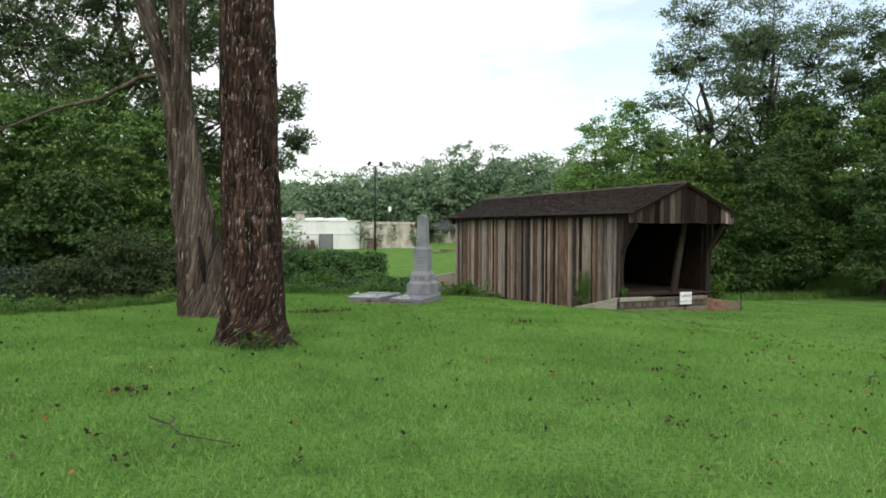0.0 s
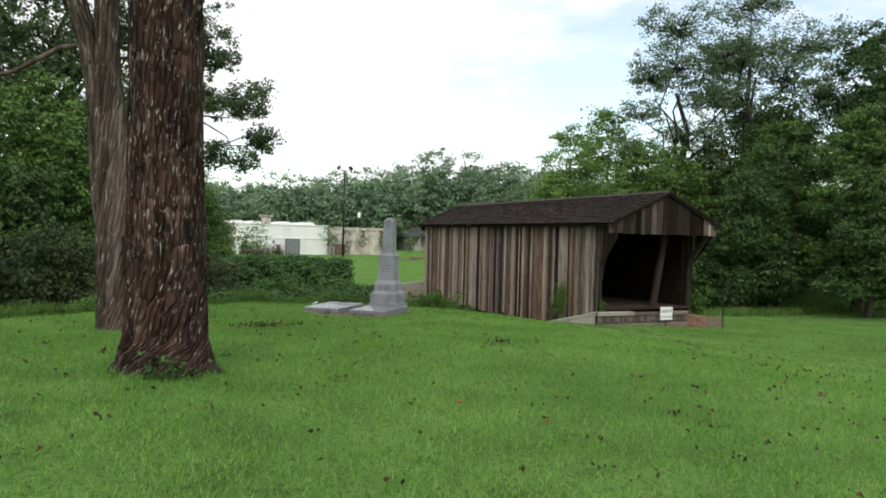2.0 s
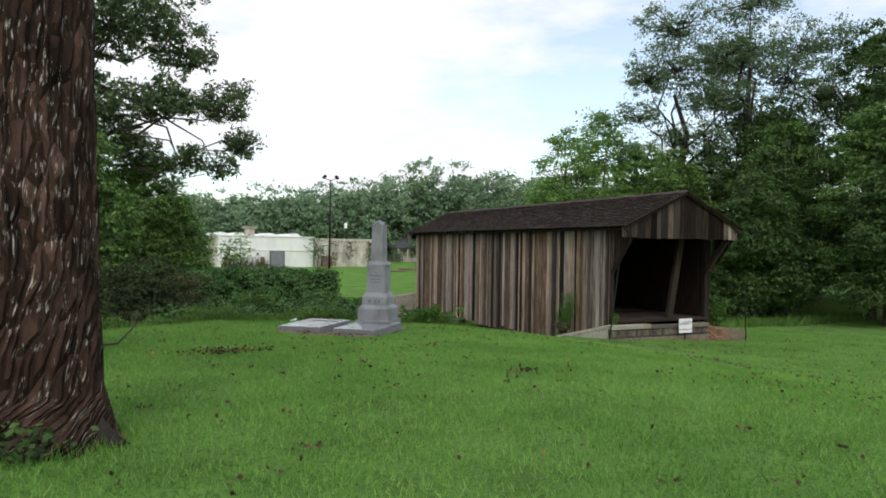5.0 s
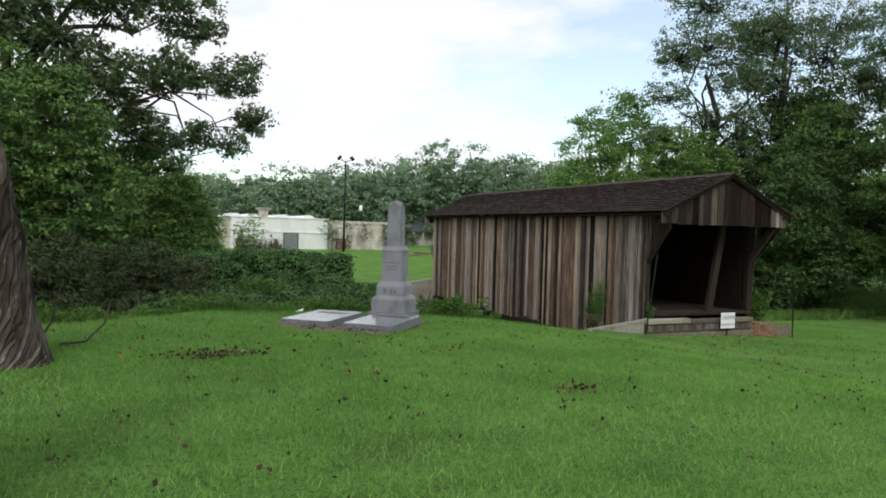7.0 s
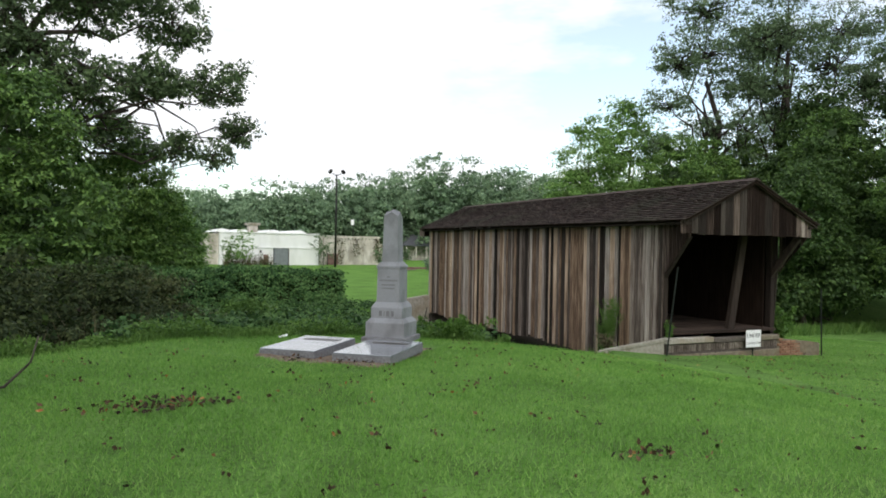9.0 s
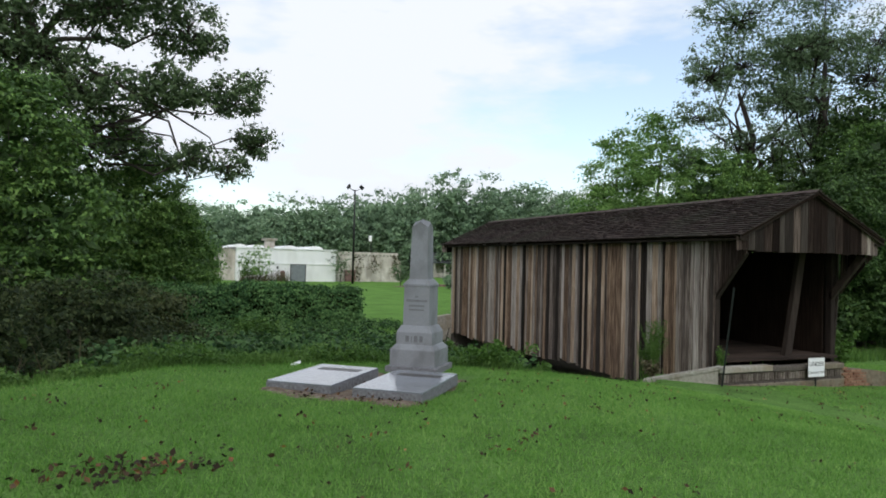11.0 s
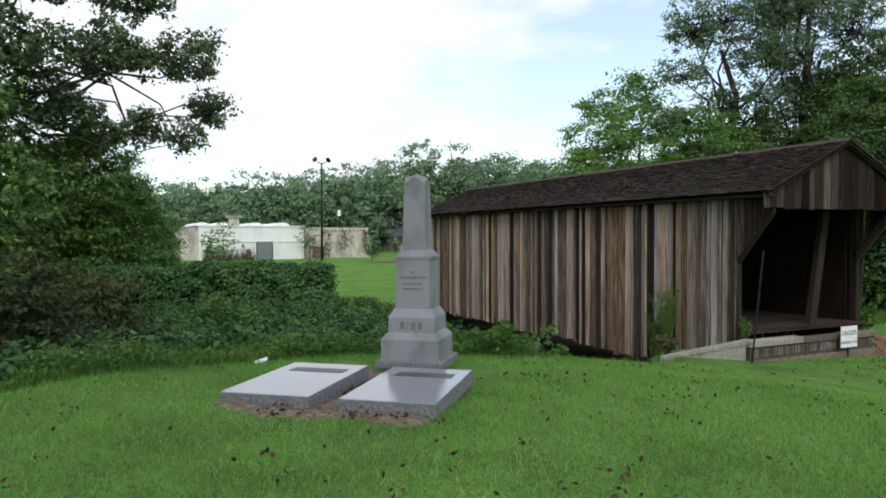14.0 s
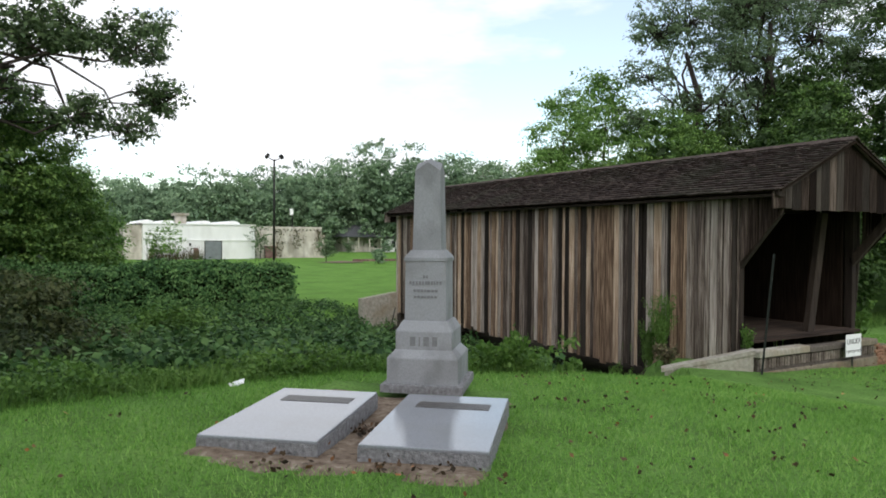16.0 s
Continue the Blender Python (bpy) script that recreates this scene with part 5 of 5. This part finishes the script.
for text, z, size in (("UNDER", -0.215, 0.165), ("CONSTRUCTION", -0.41, 0.082)):
    cu = bpy.data.curves.new("lettering", "FONT")
    cu.body, cu.size, cu.align_x, cu.extrude = text, size, "CENTER", 0.001
    tmp = bpy.data.objects.new("lettering", cu)
    scene.collection.objects.link(tmp)
    me = bpy.data.meshes.new_from_object(tmp.evaluated_get(bpy.context.evaluated_depsgraph_get()))
    bpy.data.objects.remove(tmp)
    me.materials.clear()
    me.materials.append(M_BLACK)
    piece("lettering", me, sign, "black lettering", pose(0, -0.0145, SZ + z, 90, 0, 0))

# ---- far field: lamp, buildings ----
lamp = thing("street_lamp", (26.0, 91.0, gz(26, 91) - 0.1), "tall dark pole lamp with two floodlights", "street lamp")
piece("pole", mesh_of("pole", *tube_data([(0, 0, 0), (0, 0, 6), (0, 0, 11.6)], [0.15, 0.12, 0.09], 10), M_POLE, True), lamp)
piece("crossarm", mesh_of("crossarm", *tube_data([(-0.62, 0, 11.75), (0, 0, 11.45), (0.62, 0, 11.75)], [0.05, 0.06, 0.05], 7), M_POLE, True), lamp)
for s in (-1, 1):
    v, f = box_data(-0.28, 0.28, -0.2, 0.2, -0.16, 0.16, 0.05)
    piece("floodlight", mesh_of("floodlight", v, f, M_POLE), lamp, "dark floodlight head", pose(s * 0.82, -0.05, 11.95, -30, s * 48, 0))

bld = thing("white_building", (19.2, 100.0, -2.0), "long low white-painted masonry building with a barrel-topped parapet", "building")
BO = (19.2, 100.0, -2.0)


def wbox(name, parent, mat, x0, x1, y0, y1, z0, z1, label="", chamfer=0.0):
    return box(name, parent, mat, x0, x1, y0, y1, z0, z1, label, chamfer, BO)


wall = wbox("wall", bld, M_WHITE, 12.9, 25.4, 97.0, 112, -2.2, 2.3, "white painted wall", 0.03)
wbox("ledge", wall, M_WHITE, 12.9, 25.42, 96.9, 97.0, 0.45, 0.56, "thin projecting ledge")
wbox("coping", wall, M_WHITE, 12.8, 25.5, 96.88, 97.3, 2.3, 2.42, "white coping")
for cx_, w in ((13.3, 0.85), (15.6, 0.75), (19.6, 0.85), (22.9, 0.85)):
    n_arc = 9
    poly = [(cx_ + w * math.cos(math.pi * i / n_arc), 2.40 + 0.42 * math.sin(math.pi * i / n_arc)) for i in range(n_arc + 1)]
    v = [(p[0] - BO[0], a - BO[1], p[1] - BO[2]) for a in (97.5, 111) for p in poly]
    k = n_arc + 1
    piece("roof_vault", mesh_of("roof_vault", v, [tuple(range(k))[::-1], tuple(range(k, 2 * k))] + [(i, (i + 1) % k, (i + 1) % k + k, i + k) for i in range(k)], M_WHITE), bld)
chim = wbox("chimney", bld, M_WHITE_OLD, 16.6, 17.7, 98.2, 99.6, 2.4, 3.35, "squat whitewashed chimney")
wbox("chimney_cap", chim, M_CONCRETE, 16.25, 18.0, 98.0, 99.8, 3.35, 3.66, "flat grey cap", 0.03)
door = wbox("door", bld, M_GREY, 19.6, 21.4, 96.94, 97.04, -2.0, 0.40, "grey roller door")
wbox("door_frame", door, M_POLE, 19.5, 19.6, 96.93, 97.02, -2.0, 0.48)
wbox("door_frame", door, M_POLE, 21.4, 21.5, 96.93, 97.02, -2.0, 0.48)
wbox("door_frame", door, M_POLE, 19.6, 21.4, 96.93, 97.02, 0.40, 0.48)
wbox("notice_board", bld, M_RUST, 18.3, 18.8, 96.9, 96.98, -1.9, -0.4, "pale brown board")
wbox("wall_lamp", bld, M_POLE, 17.8, 18.0, 96.8, 97.0, -0.15, 0.15, "small dark wall lamp", 0.02)
side = wbox("lean_to", bld, M_CONCRETE, 8.6, 12.85, 99, 106, -2.2, 0.45, "grey lean-to", 0.02)
wbox("lean_to_roof", side, M_ROOF, 8.4, 12.9, 98.7, 106.2, 0.45, 0.62)
wbox("lean_to", bld, M_WHITE_OLD, 11.0, 12.88, 98.2, 107, -2.2, 2.2, "stained whitewashed bay", 0.02)

ann = thing("whitewashed_annex", (29.8, 102.0, -2.0), "long whitewashed annex with a stained wall and vines", "building")
BO = (29.8, 102.0, -2.0)
awall = wbox("wall", ann, M_WHITE_OLD, 25.6, 34.6, 99.0, 110, -2.2, 1.75, "stained whitewash", 0.03)
wbox("parapet", awall, M_WHITE_OLD, 25.6, 34.6, 98.95, 99.3, 1.95, 2.25, "crenellated whitewashed parapet")
for i in range(18):
    wbox("parapet_block", awall, M_WHITE_OLD, 25.7 + i * 0.5, 25.98 + i * 0.5, 98.95, 99.3, 1.75, 1.95)
rd = wbox("door", ann, M_RUST, 27.2, 28.6, 98.93, 99.03, -2.0, -0.2, "faded red door")
wbox("door_frame", rd, M_POLE, 27.1, 27.2, 98.92, 99.0, -2.0, -0.15)
wbox("mast", ann, M_POLE, 31.25, 31.35, 101, 101.1, 1.7, 4.3)
wbox("mast_head", ann, M_WHITE, 31.0, 31.4, 100.9, 101.2, 3.8, 4.6, "white box on the mast", 0.05)
wbox("corner_pier", ann, M_WHITE_OLD, 34.6, 35.0, 98.9, 99.5, -2.2, 1.2)

rc = np.random.default_rng(66)
for cx_, w_, z0_, z1_, k_ in ((25.5, 0.45, -2, 2.5, 420), (28.9, 0.35, -1.5, 1.9, 160), (31.2, 0.5, -0.5, 1.9, 160), (34.3, 0.4, -1.0, 2.0, 220)):
    q = np.stack([rc.normal(cx_, w_, k_), 98.85 + rc.uniform(-0.1, 0.05, k_), rc.uniform(z0_, z1_, k_)], -1)
    q = q - np.array(BO)
    piece("creeper", soup("creeper", leaf_quads(rc, q, 0.22, 0.1, 0.4), 4, M_LEAF_DRY if cx_ > 28 else M_LEAF_GREY), ann, "dry creeper on the wall")

house = thing("white_house", (53.5, 130.0, -2.0), "small white house with a grey hipped roof and a porch", "house")
BO = (53.5, 130.0, -2.0)
wbox("wall", house, M_WHITE_OLD, 50.0, 56.5, 127.5, 135, -2.2, 0.9, "pale wall behind the porch")
hw = wbox("wall", house, M_WHITE, 56.5, 61.0, 126, 135, -2.2, 0.75, "white wall")
win = wbox("window", house, M_GLASS, 57.6, 58.4, 125.95, 126.05, -0.9, 0.35, "dark window")
wbox("window_frame", win, M_WHITE, 57.5, 57.6, 125.92, 126.02, -1.0, 0.45)
wbox("window_frame", win, M_WHITE, 58.4, 58.5, 125.92, 126.02, -1.0, 0.45)
wbox("porch_roof", house, M_ROOF, 48.6, 56.6, 125.2, 128, 0.95, 1.15, "grey porch roof")
for px in (49.0, 50.9, 53.0, 55.2):
    wbox("porch_post", house, M_WHITE_OLD, px, px + 0.18, 125.4, 125.6, -2.0, 0.95)
wbox("porch_rail", house, M_WHITE_OLD, 49.0, 55.3, 125.45, 125.55, -1.15, -1.0)
v = [(-5.2, -4.5, 3.0), (8.2, -4.5, 2.75), (8.2, 6, 2.75), (-5.2, 6, 3.0), (-0.6, 0.5, 5.4), (3.6, 0.5, 5.4)]
piece("roof", mesh_of("roof", v, [(0, 1, 5, 4), (1, 2, 5), (2, 3, 4, 5), (3, 0, 4), (3, 2, 1, 0)], M_ROOF), house, "grey hipped roof")
r3 = np.random.default_rng(77)
for x, y, h, m in ((30.4, 86, 3.0, M_LEAF_GREY), (34, 80, 1.6, M_LEAF_HAZED), (46, 118, 2.6, M_LEAF_GREY), (52, 116, 2.2, M_LEAF_HAZED), (13.8, 93, 3.4, M_LEAF_MID), (14.8, 91, 4.4, M_LEAF_LIGHT), (25.6, 95.4, 4.8, M_LEAF_GREY), (57, 115, 1.8, M_LEAF_HAZED)):
    tree("shrub", x, y, h, 0.05, [(0, 0, h * 0.6, h * 0.35, h * 0.3, h * 0.38), (0.3, 0, h * 0.35, h * 0.35, h * 0.3, h * 0.25)], 60, 14, 0.35, 0.22, m, "small garden shrub near the white buildings", int(x * 7), 0.7, 0.3, 12, 0, group="garden shrubs")
n = 620
wx, wy = r3.uniform(13.2, 19.2, n), r3.uniform(95.6, 96.7, n)
tagged(new("wall_weeds", soup("wall_weeds", blades(r3, wx, wy, ground_height(wx, wy), 1.5, 0.05, 0.25), 3, M_LEAF_DRY)), "dry brown weeds before the white building", "weeds", kind="stuff")
bed = thing("flower_bed", (31.5, 84, gz(31.5, 84)), "round bed of bare brown soil in the far lawn", "flower bed")
v = [(2.6 * math.cos(a) * (1 + 0.1 * math.sin(3 * a)), 1.6 * math.sin(a), 0.03) for a in np.linspace(0, 2 * math.pi, 28, endpoint=False)]
piece("soil", mesh_of("soil", v + [(0, 0, 0.16)], [(i, (i + 1) % 28, 28) for i in range(28)], M_DIRT, True), bed)
for i in range(6):
    box("edging", bed, M_RUST, 2.2 + i * 0.9, 3.0 + i * 0.9, 2.0, 2.3, 0.0, 0.25, "rusty edging")

# ---- lawn: soil, litter, grass ----
c_ = Vector((MON[0], MON[1], 0))
turn = Matrix.Rotation(radians(MON_TURN), 3, "Z")
dv, df, N = [], [], 26
for j in range(N + 1):
    for i in range(N + 1):
        u, w = i / N * 2 - 1, j / N * 2 - 1
        p = turn @ Vector((-0.16 + u * 1.16 + 0.04 * math.sin(w * 7), -1.66 + w * 1.45 + 0.06 * math.sin(u * 6), 0)) + c_
        rim = max(abs(u), abs(w)) + 0.08 * noise.noise(Vector((u * 4, w * 4, 2)))
        dv.append((p.x, p.y, (gz(p.x, p.y) + 0.03 if rim < 0.93 else gz(p.x, p.y) - 0.05) + 0.012 * noise.noise(Vector((u * 11, w * 11, 0)))))
df = [(j * (N + 1) + i, j * (N + 1) + i + 1, (j + 1) * (N + 1) + i + 1, (j + 1) * (N + 1) + i) for j in range(N) for i in range(N)]
tagged(new("bare_soil", mesh_of("bare_soil", dv, df, M_DIRT, True)), "bare brown soil round the grave slabs", "soil", kind="structure")

r = np.random.default_rng(8)


def on_grave(x, y, grow=0.0):
    q = np.stack([x - MON[0], y - MON[1]], -1)
    ca, sa = math.cos(radians(MON_TURN)), math.sin(radians(MON_TURN))
    lx, ly = q[:, 0] * ca + q[:, 1] * sa, -q[:, 0] * sa + q[:, 1] * ca
    return (np.abs(lx + 0.16) < 1.12 + grow) & (ly > -3.0 - grow) & (ly < 0.5 + grow)


def litter(name, n, cx, cy, sx, sy, label, size=0.06, curl=0.6):
    x, y = r.normal(cx, sx, n), r.normal(cy, sy, n)
    z = ground_height(x, y) + r.uniform(0.035, 0.075, n)
    q = leaf_quads(r, np.stack([x, y, z], -1), size, 1 - curl)
    return tagged(new(name, soup(name, q, 4, M_FALLEN)), label, "fallen leaves", kind="stuff")


n = 4000
x, y = r.uniform(-5, 26, n), r.uniform(1.5, 23, n)
keep = (y < np.interp(x, EDGE_X, EDGE_Y) - 0.2) & ~on_grave(x, y) & (r.random(n) < 0.55 + 0.4 * np.sin(x * 0.8) * np.sin(y * 0.7 + 1))
x, y = x[keep], y[keep]
reps = r.choice([1, 1, 2, 2, 3, 5], len(x))
x, y = np.repeat(x, reps) + r.normal(0, 0.035, reps.sum()), np.repeat(y, reps) + r.normal(0, 0.035, reps.sum())
q = leaf_quads(r, np.stack([x, y, ground_height(x, y) + r.uniform(0.045, 0.075, len(x))], -1), 0.046, 0.25)
tagged(new("fallen_leaves", soup("fallen_leaves", q, 4, M_FALLEN)), "scattered dark brown fallen leaves on the lawn", "fallen leaves", kind="stuff")
litter("leaf_litter", 200, 3.0, 14.6, 0.36, 0.2, "heap of brown leaf litter on the lawn")
litter("leaf_litter", 34, 6.26, 11.75, 0.14, 0.07, "small heap of dead leaves on the lawn")
litter("leaf_litter", 26, -0.35, 6.65, 0.09, 0.06, "small heap of dead leaves on the lawn")
gp = [turn @ Vector(p) + c_ for p in ((-0.13, -1.9, 0), (-0.4, -2.9, 0), (0.6, -2.9, 0), (0.2, -2.95, 0))]
for p, nn, s in zip(gp, (90, 36, 40, 22), (0.10, 0.17, 0.17, 0.15)):
    litter("leaf_litter", nn, p.x, p.y, s, s, "brown leaves on the soil round the slabs", 0.05)


def stick(points, rad, label):
    x, y = points[0][0], points[0][1]
    ob = thing("fallen_twig", (x, y, gz(x, y)), label, "twig", "fallen twigs")
    path = [(a - x, b - y, gz(a, b) - gz(x, y) + h) for a, b, h in points]
    piece("twig", mesh_of("twig", *tube_data(path, [rad * (1 - 0.6 * i / (len(path) - 1)) for i in range(len(path))], 6), M_BARK, True), ob)


stick([(-0.16, 5.62, 0.06), (-0.02, 5.36, 0.07), (0.05, 5.12, 0.06), (0.18, 5.0, 0.06), (0.37, 4.86, 0.05)], 0.009, "thin grey forked twig lying in the grass")
stick([(-0.02, 5.36, 0.07), (0.02, 5.5, 0.08), (-0.03, 5.66, 0.07)], 0.006, "thin grey twig lying in the grass")
stick([(1.2, 15.9, 0.03), (1.5, 15.95, 0.05), (1.72, 16.1, 0.28), (1.78, 16.2, 0.55)], 0.02, "dead forked branch lying on the lawn")
stick([(0.95, 15.8, 0.02), (1.1, 15.95, 0.3), (1.2, 16.0, 0.75)], 0.018, "dead branch standing from the lawn")
stick([(7.6, 5.6, 0.03), (8.0, 5.9, 0.05), (8.3, 6.0, 0.04)], 0.012, "thin grey twig lying in the grass")
paper = thing("paper_scrap", (5.40, 21.1, gz(5.4, 21.1) - 0.07), "crumpled white paper scrap in the weeds", "litter")
v = [(-0.15, -0.09, 0.13), (0.14, -0.07, 0.22), (0.19, 0.09, 0.29), (-0.1, 0.1, 0.2), (0.02, 0.0, 0.24), (-0.15, -0.09, 0.115), (0.14, -0.07, 0.205), (0.19, 0.09, 0.275), (-0.1, 0.1, 0.185), (0.02, 0, 0.225)]
piece("sheet", mesh_of("sheet", [(a_ * 0.6, b_ * 0.6, c_ * 0.45) for a_, b_, c_ in v], [(0, 1, 4), (1, 2, 4), (2, 3, 4), (3, 0, 4), (6, 5, 9), (7, 6, 9), (8, 7, 9), (5, 8, 9), (0, 5, 6, 1), (1, 6, 7, 2), (2, 7, 8, 3), (3, 8, 5, 0)], M_SIGN), paper)

# weeds at the foot of the pine
a = r.uniform(0, 2 * math.pi, 900)
d = 0.5 + np.abs(r.normal(0, 0.12, 900))
x, y = PX + d * np.cos(a), PY + d * np.sin(a)
tagged(new("trunk_grass", soup("trunk_grass", blades(r, x, y, ground_height(x, y) - 0.01, 0.11, 0.008, 0.35), 3, M_BLADE)), "longer grass round the foot of the pine", "grass", kind="stuff")
x, y = r.normal(PX - 0.02, 0.13, 160), r.normal(PY - 0.56, 0.06, 160)
tagged(new("trunk_weeds", soup("trunk_weeds", leaf_quads(r, np.stack([x, y, ground_height(x, y) + r.uniform(0.02, 0.24, 160)], -1), 0.06, 0.2), 4, M_LEAF_DARK)), "small dark weeds at the foot of the pine", "weeds", kind="stuff")

n = 820000
x, y = r.uniform(-4, 14, n), r.uniform(2.2, 24, n)
lim = np.interp(x, EDGE_X, EDGE_Y)
thin = 0.75 + 0.25 * np.sin(x * 3.1 + np.sin(y * 2.3)) * np.sin(y * 2.7 + np.sin(x * 1.7))
keep = (y < lim + 0.5) & ~on_grave(x, y, -0.06) & (np.hypot(x - PX, y - PY) > 0.42) & (r.random(n) < thin) & (x * 0.35 + y > 2.6) & (np.abs(x - 4.6) < 4.5 + y * 0.42)
x, y = x[keep], y[keep]
tagged(new("lawn_grass", soup("lawn_grass", blades(r, x, y, ground_height(x, y) - 0.012, 0.060, 0.0095, 0.55), 3, M_BLADE)), "short bright green mown grass blades", "grass", kind="stuff")
n = 330000
x, y = r.uniform(5, 34, n), r.uniform(4, 31, n)
keep = (y < np.interp(x, EDGE_X, EDGE_Y) + 0.4) & (x > 8.8 + 0.42 * (y - 2)) & ~((x > 16) & (y > 22.1) & (x < 22.5)) & (x + 0.5 * y < 44)
x, y = x[keep], y[keep]
tagged(new("lawn_grass", soup("lawn_grass", blades(r, x, y, ground_height(x, y) - 0.012, 0.062, 0.014, 0.5), 3, M_BLADE)), "short bright green grass on the slope to the bridge", "grass", kind="stuff")
